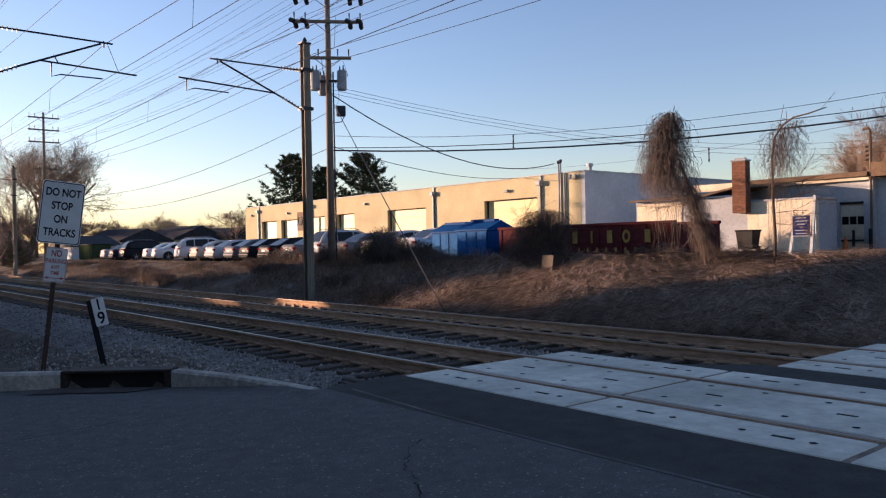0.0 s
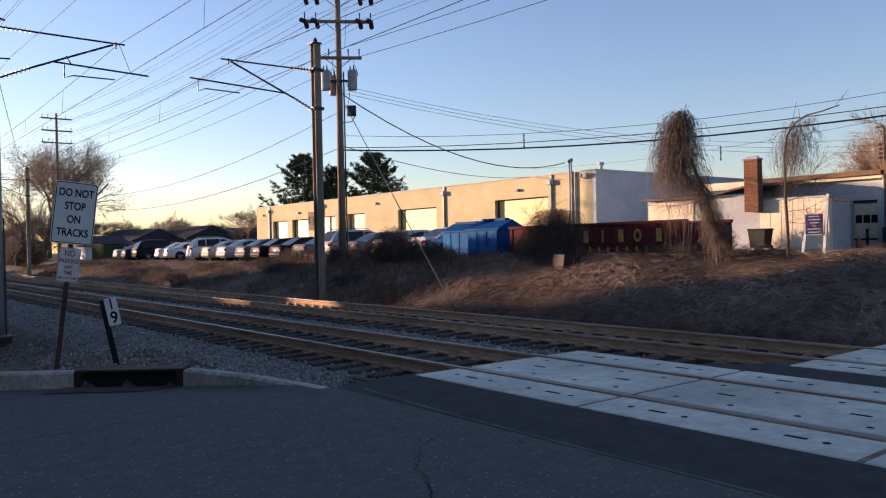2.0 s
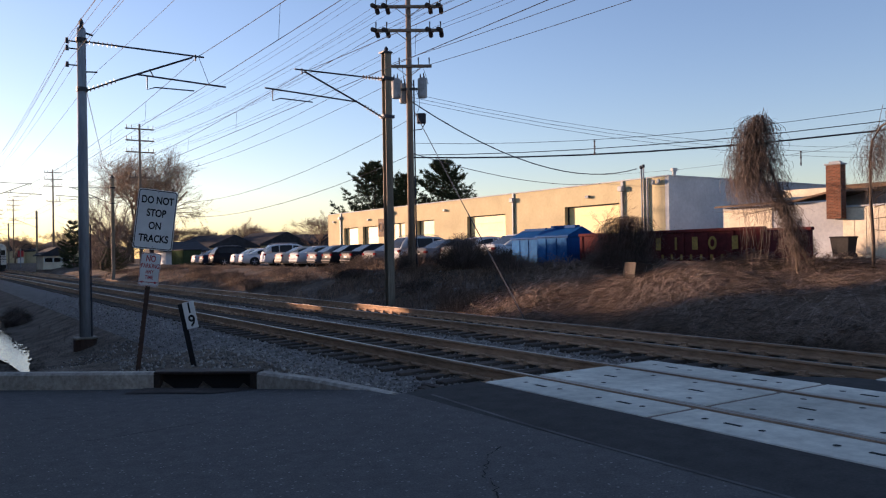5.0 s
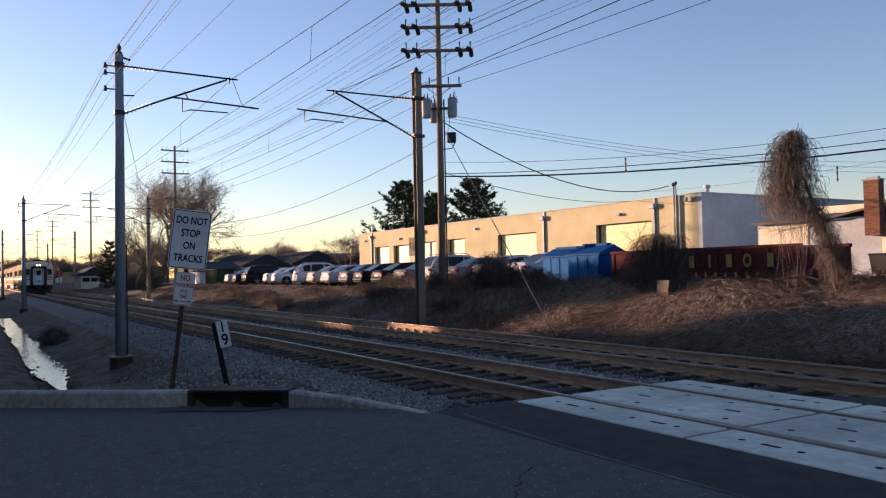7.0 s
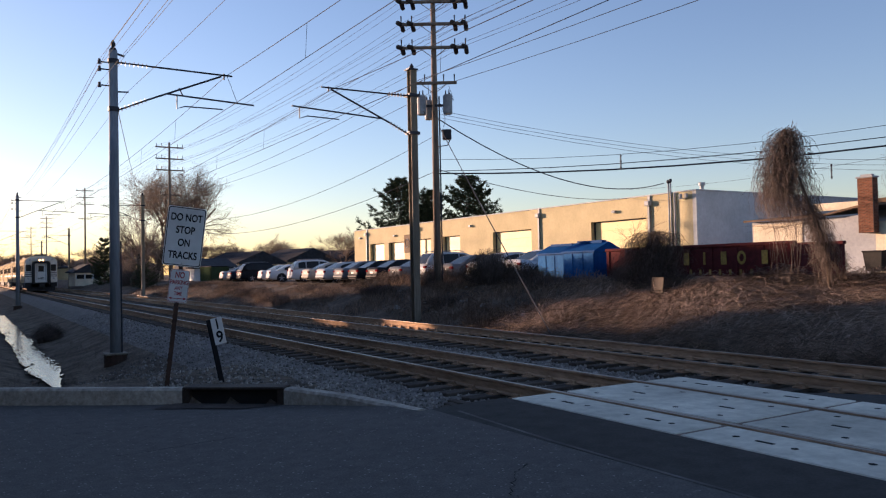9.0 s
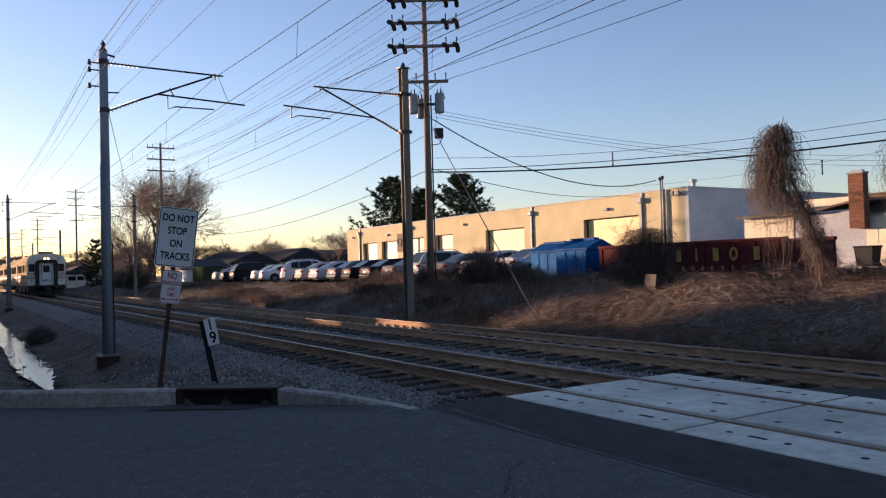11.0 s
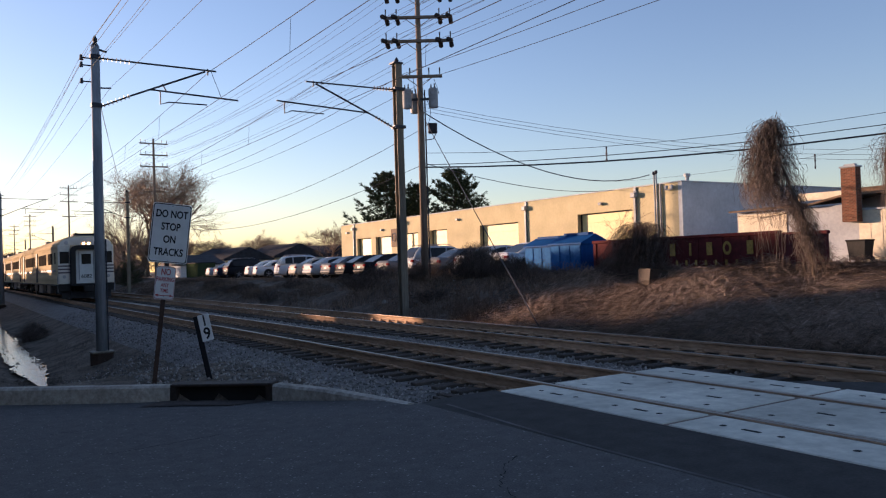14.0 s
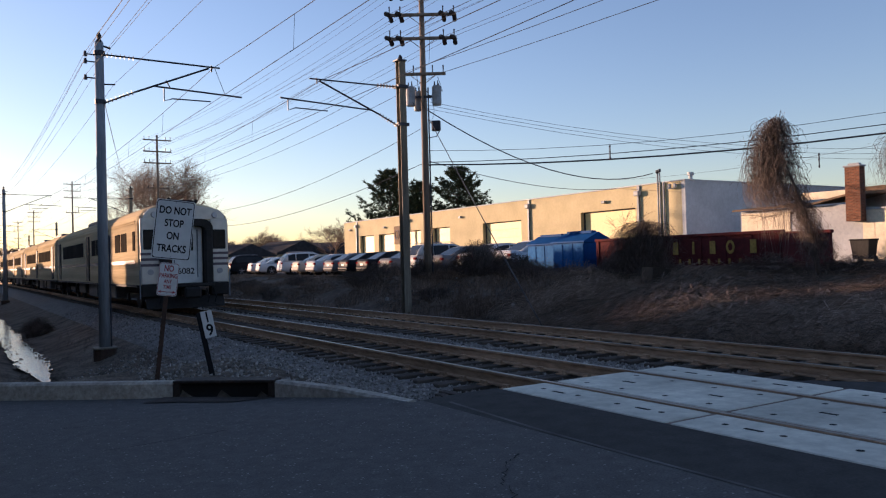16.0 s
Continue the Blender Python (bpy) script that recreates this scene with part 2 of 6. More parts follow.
def part(name, g, material, parent=None, label="", smooth=False):
    me = bpy.data.meshes.new(name)
    me.from_pydata(g.v, [], g.f)
    me.materials.append(material)
    if smooth or g.smooth:
        me.shade_smooth()
    me.update()
    ob = new(name, me)
    if parent:
        ob.parent = parent
    if label:
        tagged(ob, label)
    return ob


def thing(name, label, category, at=None, group="", kind=""):
    ob = new(name)
    if at is not None:
        ob.matrix_basis = at
    return tagged(ob, label, category, group, kind)


def lettering(name, s, size, material, parent, m, label="", bold=0.012, wide=1.0):
    cu = bpy.data.curves.new(name, "FONT")
    cu.body, cu.size, cu.align_x, cu.align_y, cu.extrude = s, size, "CENTER", "CENTER", 0.001
    cu.offset = size * bold
    tmp = new(name, cu)
    bpy.context.view_layer.update()
    me = bpy.data.meshes.new_from_object(tmp.evaluated_get(bpy.context.evaluated_depsgraph_get()))
    bpy.data.objects.remove(tmp)
    me.materials.append(material)
    ob = new(name, me)
    ob.parent = parent
    ob.matrix_basis = m @ Matrix.Diagonal((wide, 1, 1, 1))
    if label:
        tagged(ob, label)
    return ob


def smoothstep(a, b, x):
    t = max(0.0, min(1.0, (x - a) / (b - a)))
    return t * t * (3 - 2 * t)


def interp(x, table):
    for (a, va), (b, vb) in zip(table, table[1:]):
        if x <= b:
            return va if x <= a else va + (vb - va) * (x - a) / (b - a)
    return table[-1][1]


# ---- ground ----
RAILS = (6.363, 7.798), (10.02, 11.455)
LOT_Z = 0.95
KERB = [(-14.0, 21.5), (-6.0, 16.6), (0.44, 12.3), (2.5, 10.82), (3.6, 9.95), (4.0, 9.2), (4.3, 8.3), (4.4, 7.9)]


def lot_z(y):
    return LOT_Z - 0.2 * smoothstep(24, 42, y)


def kerb_y(x):
    return interp(x, KERB)


def ground_z(x, y):
    near = interp(x, [(-30, -0.1), (1.0, -0.08), (3.2, -0.06), (4.4, -0.10), (5.2, -0.24), (5.6, -0.235)])
    far = interp(x, [(-30, -0.6), (-1.0, -0.85), (0.8, -1.0), (1.5, -1.22), (2.4, -1.2), (3.2, -1.0), (4.2, -0.65), (5.1, -0.3), (5.6, -0.235)])
    z = near + (far - near) * smoothstep(12.2 + max(0, 0.35 * x), 17.5, y)
    if x > 5.6:
        bump = 0.16 * noise.noise((x * 0.35, y * 0.3, 0)) + 0.07 * noise.noise((x * 1.3, y * 1.3, 3))
        lift = 0.05 * smoothstep(20, 8, y)
        low = 0.26 * smoothstep(24, 42, y)
        bank = interp(x, [(5.6, -0.235), (12.4, -0.25), (12.9, -0.33), (14.2, 0.15 + lift), (16.2, 0.78 + lift - low), (17.6, 1.0 + lift - low), (19.2, lot_z(y) + lift * 0.3), (21.5, lot_z(y))])
        z = bank + bump * (1 - 0.35 * smoothstep(28, 36, y)) * smoothstep(12.7, 14.0, x) * smoothstep(20.5, 18.0, x)
        z = -0.26 + (z + 0.26) * smoothstep(3.2, 5.0, y + 0.12 * (x - 12)) if x > 12.4 else z
    if y < kerb_y(x) + 0.1 and x < 4.5:
        z = -0.42
    if y < 7.4 and x < 12.4:
        z = -0.42
    return z


def ground_sheet():
    xs = sorted(set([-900, -400, -150, -80, -40] + [round(-30 + i * 1.5, 2) for i in range(20)] + [round(i * 0.22, 2) for i in range(0, 108)] + [25, 28, 34, 42, 60, 90, 150, 300, 700, 1500]))
    ys = sorted(set([-900, -300, -100, -40, -20] + [round(-10 + i, 2) for i in range(8)] + [round(-2 + i * 0.33, 2) for i in range(110)] + [round(35 + i * 1.3, 2) for i in range(60)] + [120, 135, 150, 180, 220, 300, 450, 800, 2500]))
    g = G()
    g.v = [(x, y, ground_z(x, y)) for y in ys for x in xs]
    n = len(xs)
    g.f = [(j * n + i, j * n + i + 1, (j + 1) * n + i + 1, (j + 1) * n + i) for j in range(len(ys) - 1) for i in range(n - 1)]
    ob = part("ground", g, M["soil"], smooth=True)
    ob.data.materials.append(M["bank"])
    ob.data.materials.append(M["ballast"])
    for p in ob.data.polygons:
        c = p.center
        p.material_index = 1 if c.x > 12.9 or c.y > 260 or c.x < -8 else 2 if 4.5 < c.x <= 12.9 else 0
    tagged(ob, "dark cinder ground with ballast and a dry grassy bank", "ground", kind="structure")


ground_sheet()


def road_z(x, y):
    z = -0.012 - 0.15 * smoothstep(5.6, 1.6, x)
    if x < 4.3:
        # the gutter dips towards the drain
        z -= interp(x, [(-60, 0.02), (0.5, 0.02), (2.5, 0.035), (3.6, 0.1), (4.0, 0.07), (4.3, 0.0)]) * smoothstep(2.2, 0.0, kerb_y(x) - y)
    return z


def road_sheet():
    g = G()
    cols = [-60, -30, -14] + [-12 + i * 0.5 for i in range(36)]
    cols = sorted(set([c for c in cols if c < 5.6] + [3.6, 3.8, 4.2, 4.3, 4.42, 4.55, 4.75, 5.0, 5.3, 5.6]))
    offs = [70, 40, 25, 15, 9, 6, 4, 2.6, 1.8, 1.2, 0.7, 0.3, 0]
    for x in cols:
        top = kerb_y(x) if x < 4.4 else 7.75
        for k in range(13):
            y = top - offs[k]
            g.v.append((x, y, road_z(x, y)))
    for i in range(len(cols) - 1):
        g.f += [(i * 13 + k, (i + 1) * 13 + k, (i + 1) * 13 + k + 1, i * 13 + k + 1) for k in range(12)]
    ob = part("road", g, M["asphalt"], smooth=True)
    ob.data.materials.append(M["asphalt_new"])
    for p in ob.data.polygons:
        p.material_index = int(p.center.x > 4.55)
    tagged(ob, "worn grey asphalt road with a darker new strip beside the tracks", "road", kind="structure")
    strip = G()
    strip.add([(8.55, 5.9, -0.014), (8.55, -20, -0.014), (9.28, -20, -0.014), (9.28, 5.1, -0.014)], [(0, 1, 2, 3)])
    strip.add([(8.55, 5.9, -0.3), (9.28, 5.1, -0.3)], []).f.append((0, 3, 5, 4))
    tagged(part("road_strip", strip, M["asphalt_new"]), "dark asphalt strip between the two crossings", "road", kind="structure")
    ln = G()
    pts = [(4.72, 7.43), (4.6, 5.69), (4.58, 4.8), (4.57, 3.93), (4.57, 3.15), (4.55, 1.0), (4.5, -3.0)]
    vs = []
    for x, y in pts:
        vs += [(x - 0.022, y, road_z(x, y) + 0.003), (x + 0.022, y, road_z(x, y) + 0.003)]
    ln.add(vs, [(2 * i, 2 * i + 2, 2 * i + 3, 2 * i + 1) for i in range(len(pts) - 1)])
    tagged(part("road_line", ln, M["paint"]), "faint worn white line along the asphalt joint", "road line", kind="structure")
    cr = G()
    random.seed(5)
    for course, n in (([(3.98, 5.22), (3.69, 5.01), (3.43, 4.71), (3.32, 4.43), (3.11, 4.09), (2.9, 3.8)], 40), ([(1.2, 8.0), (2.4, 8.1)], 18), ([(0.9, 9.4), (1.8, 9.35)], 14)):
        vs = []
        for i in range(n):
            s = i / (n - 1) * (len(course) - 1)
            k = min(int(s), len(course) - 2)
            a, b = Vector(course[k]), Vector(course[k + 1])
            x, y = a.lerp(b, s - k) + Vector((random.gauss(0, 0.014), random.gauss(0, 0.014)))
            w = 0.006 * (0.3 + random.random())
            d = (b - a).normalized()
            vs += [(x - d.y * w, y + d.x * w, road_z(x, y) + 0.008), (x + d.y * w, y - d.x * w, road_z(x, y) + 0.008)]
        cr.add(vs, [(2 * i, 2 * i + 2, 2 * i + 3, 2 * i + 1) for i in range(n - 1)])
    tagged(part("road_crack", cr, M["hole"]), "wandering dark cracks in the asphalt", "road crack", kind="structure")


road_sheet()


def kerb_stone():
    """A concrete kerb that falls to the road's level near the tracks, broken by a drain inlet."""
    k = thing("kerb", "stained concrete kerb with a lowered end", "kerb", kind="structure")

    def run(a, b, t0, t1):
        g = G()
        rings = []
        n = max(2, int(round((Vector(b) - Vector(a)).length / 0.5)))
        for i in range(n + 1):
            s = i / n
            x, y = a[0] + (b[0] - a[0]) * s, a[1] + (b[1] - a[1]) * s
            top = t0 + (t1 - t0) * s
            d = (Vector(b) - Vector(a)).normalized()
            nx, ny = -d.y, d.x
            prof = [(0, -0.4), (0.0, top - 0.03), (0.03, top), (0.17, top), (0.2, top - 0.02), (0.2, -0.4)]
            rings.append([(x + nx * u, y + ny * u, z) for u, z in prof])
        g.loft(rings)
        part("kerb_stone", g, M["kerb"], k)

    tops = [0.04, 0.04, 0.04, 0.03, 0.03, 0.0, -0.04, -0.06]
    for i in range(len(KERB) - 1):
        if i == 3:
            continue
        run(KERB[i], KERB[i + 1], tops[i], tops[i + 1])
    d = thing("storm_drain_inlet", "dark rusty storm drain inlet set into the kerb", "storm drain",
              pose(2.5, 10.82, 0, 0, 0, math.degrees(math.atan2(9.95 - 10.82, 3.6 - 2.5))))
    L = math.hypot(1.1, 0.87)
    part("hood", G().box(0, L, -0.012, 0.3, 0.005, 0.045, 0.012), M["iron"], d)
    for x in (0, L - 0.09):
        part("cheek", G().box(x, x + 0.09, -0.004, 0.3, -0.4, 0.005), M["iron"], d)
    # black block set into the mouth, its colour standing for the dark inside
    part("recess", G().box(0.09, L - 0.09, 0.1, 0.3, -0.4, 0.003), M["hole"], d, "black block painted as the shade in the open mouth")
    # the apron follows the dip of the gutter
    ca, sa = 1.1 / L, -0.87 / L
    ap = G()
    for j in range(5):
        for i in range(7):
            v = -0.02 - 0.1 * j
            u = -0.1 - 0.03 * j + (L + 0.08 - 0.07 * j) * i / 6
            ap.v.append((u, v, road_z(2.5 + u * ca - v * sa, 10.82 + u * sa + v * ca) + 0.014))
    ap.f += [(j * 7 + i, (j + 1) * 7 + i, (j + 1) * 7 + i + 1, j * 7 + i + 1) for j in range(4) for i in range(6)]
    part("gutter_apron", ap, M["asphalt_patch"], d, "dull brown gutter apron")


kerb_stone()


# ---- tracks ----
TIE_L = 2.6


def track(n, rails):
    c = sum(rails) / 2
    t = thing("railway_track", "rusty railway track on wooden sleepers and grey ballast", "railway track", kind="structure", group="railway tracks")
    end = (7.65, 4.9)[n]
    for x in rails:
        g = G().prism([(x - 0.07, -0.172), (x + 0.07, -0.172), (x + 0.07, -0.155), (x + 0.01, -0.14), (x + 0.01, -0.045), (x + 0.036, -0.035), (x + 0.036, -0.006), (x + 0.03, -0.003),
                       (x - 0.03, -0.003), (x - 0.036, -0.006), (x - 0.036, -0.035), (x - 0.01, -0.045), (x - 0.01, -0.14), (x - 0.07, -0.155)], -60, 420)
        r = part("rail", g, M["rail"], t)
        part("rail_head", G().box(x - 0.03, x + 0.03, -60, 420, -0.004, 0.0), M["railtop"], r, "worn shiny running surface")
    me = None
    y = end + 0.25
    rnd = random.Random(n)
    rest = G()
    fix = G()
    while y < 180:
        dx, dy = rnd.uniform(-0.06, 0.06), rnd.uniform(-0.03, 0.03)
        if y < 75:
            if me is None:
                ob = part("sleeper", G().box(-TIE_L / 2, TIE_L / 2, -0.115, 0.115, -0.18, 0.0, 0.012), M["tie"], t)
                me = ob.data
            else:
                ob = new("sleeper", me)
                ob.parent = t
            ob.matrix_basis = pose(c + dx, y + dy, -0.187, 0, 0, rnd.uniform(-0.7, 0.7))
        else:
            rest.box(c - TIE_L / 2, c + TIE_L / 2, y - 0.115, y + 0.115, -0.36, -0.187)
        for x in rails:
            if y < 60:
                fix.box(x - 0.16, x + 0.16, y - 0.09, y + 0.09, -0.188, -0.17)
                for s in (-1, 1):
                    fix.box(x + s * 0.10 - 0.03, x + s * 0.10 + 0.03, y - 0.05, y + 0.05, -0.172, -0.12)
        y += 0.53
    tagged(part("far_sleepers", rest, M["tie"], t), kind="stuff")
    tagged(part("tie_plates", fix, M["rail"], t, "rusty tie plates and spikes"), kind="stuff")
    # concrete crossing panels; dark flat shapes paint the shade in lifting slots and bolt recesses
    lanes = [(rails[0] - 0.745, rails[0] - 0.085), (rails[0] + 0.115, rails[1] - 0.115), (rails[1] + 0.085, rails[1] + 0.745)]
    for li, (a, b) in enumerate(lanes):
        for k in range(5):
            y1 = end - k * 2.6
            p = part("concrete_panel", G().box(a, b, y1 - 2.535, y1, -0.2, -0.006, 0.01), M["concrete"], t)
            h = G()
            for yy in (0.35, 0.95, 1.6, 2.2):
                for u in ((0.5,) if li != 1 else (0.14, 0.86)):
                    cx, cy = a + (b - a) * u + rnd.uniform(-0.03, 0.03), y1 - yy
                    h.add([(cx + 0.035 * math.cos(q * 0.785), cy + 0.035 * math.sin(q * 0.785), -0.003) for q in range(8)], [tuple(range(8))])
            for yy in (0.65, 1.95):
                cx = (a + b) / 2
                h.box(cx - 0.022, cx + 0.022, y1 - yy - 0.09, y1 - yy + 0.09, -0.05, -0.0025)
            part("bolt_recess", h, M["hole"], p, "dark shapes painted as the shade in lifting slots and bolt recesses")
    part("flangeway", G().box(rails[0] - 0.75, rails[1] + 0.75, -20, end - 0.02, -0.3, -0.016), M["filler"], t, "rust-stained flangeway filler")


for _i, _r in enumerate(RAILS):
    track(_i, _r)


def ballast_stones():
    rnd = random.Random(9)
    g = G()
    n = 0
    while n < 15000:
        y = 7.2 + 34 * rnd.random() ** 1.8
        x = rnd.uniform(2.3, 12.9)
        if x < 4.4 and (y < kerb_y(x) + 0.25 or y > 22):
            continue
        if x < 8.6 and y < 7.75 or x > 8.6 and y < 5.2:
            continue
        on_tie = any(abs(x - (r[0] + r[1]) / 2) < 1.25 for r in RAILS)
        z = ground_z(x, y) + (0.01 if on_tie else 0.012)
        s = rnd.uniform(0.018, 0.042) * (0.8 if on_tie else 1)
        a = rnd.random() * 6.28
        ca, sa = math.cos(a) * s, math.sin(a) * s
        j = [rnd.uniform(0.6, 1.25) for _ in range(6)]
        g.add([(x + ca * j[0], y + sa * j[0], z), (x - sa * j[1], y + ca * j[1], z + s * 0.2), (x - ca * j[2], y - sa * j[2], z), (x + sa * j[3], y - ca * j[3], z - s * .2), (x + s * .2, y, z + s * j[4]), (x, y, z - s)],
              [(0, 1, 4), (1, 2, 4), (2, 3, 4), (3, 0, 4), (1, 0, 5), (2, 1, 5), (3, 2, 5), (0, 3, 5)])
        n += 1
    tagged(part("ballast_stones", g, M["stone"]), "loose angular grey ballast stones", "ballast", kind="stuff")


ballast_stones()

# water standing in the ditch
_g = G()
_vs = []
for _k in range(160):
    _y = 20.5 + _k * 0.275
    _x = 1.98 + 0.0025 * (_y - 20) + 0.14 * noise.noise((0, _y * 0.25, 4))
    _w = min(0.42, 0.05 + _k * 0.02) * (1 + 0.35 * noise.noise((3, _y * 0.3, 0)))
    _vs += [(_x - _w * (1 + 0.35 * noise.noise((7, _y * 1.6, 1))), _y, -1.13), (_x + _w * (1 + 0.5 * noise.noise((9, _y * 1.9, 1))), _y, -1.13)]
_g.add(_vs, [(2 * i, 2 * i + 1, 2 * i + 3, 2 * i + 2) for i in range(159)])
tagged(part("ditch_water", _g, M["water"]), "still bright water lying in a shallow ditch", "water", kind="structure")

_g = G()
_rnd = random.Random(12)
for _k in range(170):
    _y = 21.0 + 24 * _rnd.random() ** 1.5
    _x = 2.0 + 0.01 * (_y - 20) + _rnd.choice((-0.42, 0.42, 0.4, 0.3)) * _rnd.uniform(0.5, 1.25)
    _q = _rnd.uniform(0.03, 0.1)
    _n8 = [(_x + _q * math.cos(a * 0.785) * _rnd.uniform(0.7, 1.6), _y + _q * 1.3 * math.sin(a * 0.785) * _rnd.uniform(0.6, 1.6), -1.16) for a in range(8)]
    _g.add(_n8 + [(_x, _y, -1.105)], [(a, (a + 1) % 8, 8) for a in range(8)])
tagged(part("mud_clods", _g, M["soil"]), "dark mud clods and dead leaves breaking the ditch water", "mud", kind="stuff")

# parking lot surface
tagged(part("parking_lot", G().loft([[(20.5, y, lot_z(y) - 0.3), (20.5, y, lot_z(y) + 0.02), (41, y, lot_z(y) + 0.02), (41, y, lot_z(y) - 0.3)] for y in (8, 24, 27, 30, 33, 36, 39, 42, 125)]), M["lot"]), "grey asphalt car park on top of the bank", "parking lot", kind="structure")

# an added row of plain walls up-sun, out of view, whose heights shade the crossing
_g = G()
_rnd = random.Random(3)
_y = -6.0
while _y < 150:
    _w = _rnd.uniform(1.5, 3.5)
    _h = interp(_y, [(0, 7.0), (48, 7.2), (50, 3.65), (57.2, 3.65), (59.8, 7.6), (68, 7.6), (70, 6.1), (72, 6.1), (75, 4.4), (150, 4.0)]) + _rnd.uniform(-0.45, 0.35)
    _g.box(-8.5, -6.0, _y, _y + _w, -1, _h)
    _y += _w
# a second added wall, behind the camera, dims reflections and sky light
_g2 = G()
_x = -90.0
while _x < 130:
    _g2.box(_x, _x + 6, -62, -58, -1, 8.5 + _rnd.uniform(-2.5, 2.5))
    _x += 6
tagged(part("wall_south", _g2, M["bank"]), "plain uneven wall added behind the view to darken reflections", "wall", kind="structure")
tagged(part("wall_west", _g, M["bank"]), "plain uneven wall added out of view to shade the crossing", "wall", kind="structure")


# ---- line-side posts, masts and wires ----
def sign_post():
    s = thing("traffic_sign", "leaning black-lettered white traffic sign above a small red-lettered one", "traffic sign", pose(2.51, 11.83, -0.12, 0, 7, -12))
    post = G()
    post.box(-0.03, 0.03, -0.012, 0.03, 0, 2.6)
    for k in range(30):
        post.box(-0.036, -0.03, -0.016, 0.0, 0.1 + k * 0.08, 0.14 + k * 0.08)
    part("post", post, M["post"], s)

    def plate(name, x0, x1, z0, z1, ink, label):
        r = 0.035
        rim = []
        for cx, cz, a0 in ((x1 - r, z1 - r, 0), (x0 + r, z1 - r, 90), (x0 + r, z0 + r, 180), (x1 - r, z0 + r, 270)):
            rim += [(cx + r * math.cos(radians(a0 + a)), cz + r * math.sin(radians(a0 + a))) for a in (0, 30, 60, 90)]
        b = part(name, G().prism(rim, -0.022, -0.018), M["sign_white"], s, label)
        inner = [((x - (x0 + x1) / 2) * 0.965 + (x0 + x1) / 2, (z - (z0 + z1) / 2) * 0.975 + (z0 + z1) / 2) for x, z in rim]
        inn2 = [((x - (x0 + x1) / 2) * 0.925 + (x0 + x1) / 2, (z - (z0 + z1) / 2) * 0.95 + (z0 + z1) / 2) for x, z in rim]
        n = len(rim)
        g = G().add([(x, -0.0235, z) for x, z in inner] + [(x, -0.0235, z) for x, z in inn2], [(k, (k + 1) % n, n + (k + 1) % n, n + k) for k in range(n)])
        part("border", g, M[ink], b)
        for zz in (z0 + 0.04, z1 - 0.04):
            part("bolt", G().tube([((x0 + x1) / 2, -0.03, zz), ((x0 + x1) / 2, -0.02, zz)], 0.008, 6), M["galv"], b)
        return b

    big = plate("sign_plate", -0.27, 0.27, 1.81, 2.68, "sign_black", "weathered white sheet with black capitals")
    for txt, z in (("DO NOT", 2.52), ("STOP", 2.335), ("ON", 2.15), ("TRACKS", 1.965)):
        lettering("lettering", txt, 0.148, M["sign_black"], big, pose(0, -0.0245, z, 90, 0, 0), "", 0.026, 0.74)
    sm = plate("small_sign_plate", -0.138, 0.138, 1.28, 1.76, "sign_red", "white sheet with red parking ban")
    for txt, z, sz in (("NO", 1.675, 0.125), ("PARKING", 1.57, 0.088), ("ANY", 1.485, 0.076), ("TIME", 1.405, 0.076)):
        lettering("lettering", txt, sz, M["sign_red"], sm, pose(0, -0.0245, z, 90, 0, 0), "", 0.022, 0.68)
    part("arrow", G().box(-0.09, 0.09, -0.0255, -0.0235, 1.332, 1.342)
         .add([(-0.125, -0.0255, 1.337), (-0.08, -0.0255, 1.316), (-0.08, -0.0255, 1.358), (0.125, -0.0255, 1.337), (0.08, -0.0255, 1.358), (0.08, -0.0255, 1.316)], [(0, 1, 2), (3, 4, 5)]), M["sign_red"], sm)


sign_post()


def marker_post():
    s = thing("marker_post", "leaning black track marker post with a white number plate", "marker post", pose(3.32, 11.76, -0.15, 0, -11, -8))
    part("post", G().box(-0.045, 0.03, -0.02, 0.02, 0, 1.04, 0.006), M["sign_black"], s)
    p = part("number_plate", G().box(0.012, 0.178, -0.028, -0.021, 0.65, 1.05, 0.003), M["sign_white"], s, "white plate with black digits")
    lettering("digit", "1", 0.22, M["sign_black"], p, pose(0.095, -0.0305, 0.95, 90, 0, 0), "", 0.02, 0.8)
    lettering("digit", "9", 0.24, M["sign_black"], p, pose(0.1, -0.0305, 0.755, 90, 0, 0), "", 0.02, 0.85)


marker_post()


def insulator(g, a, b, n=7, r=0.07):
    a, b = Vector(a), Vector(b)
    g.tube([a, b], 0.025, 6)
    for k in range(n):
        c = a + (b - a) * ((k + 0.5) / n)
        d = (b - a).normalized() * 0.012
        g.tube([c - d, c, c + d], [0.03, r, 0.03], 8)


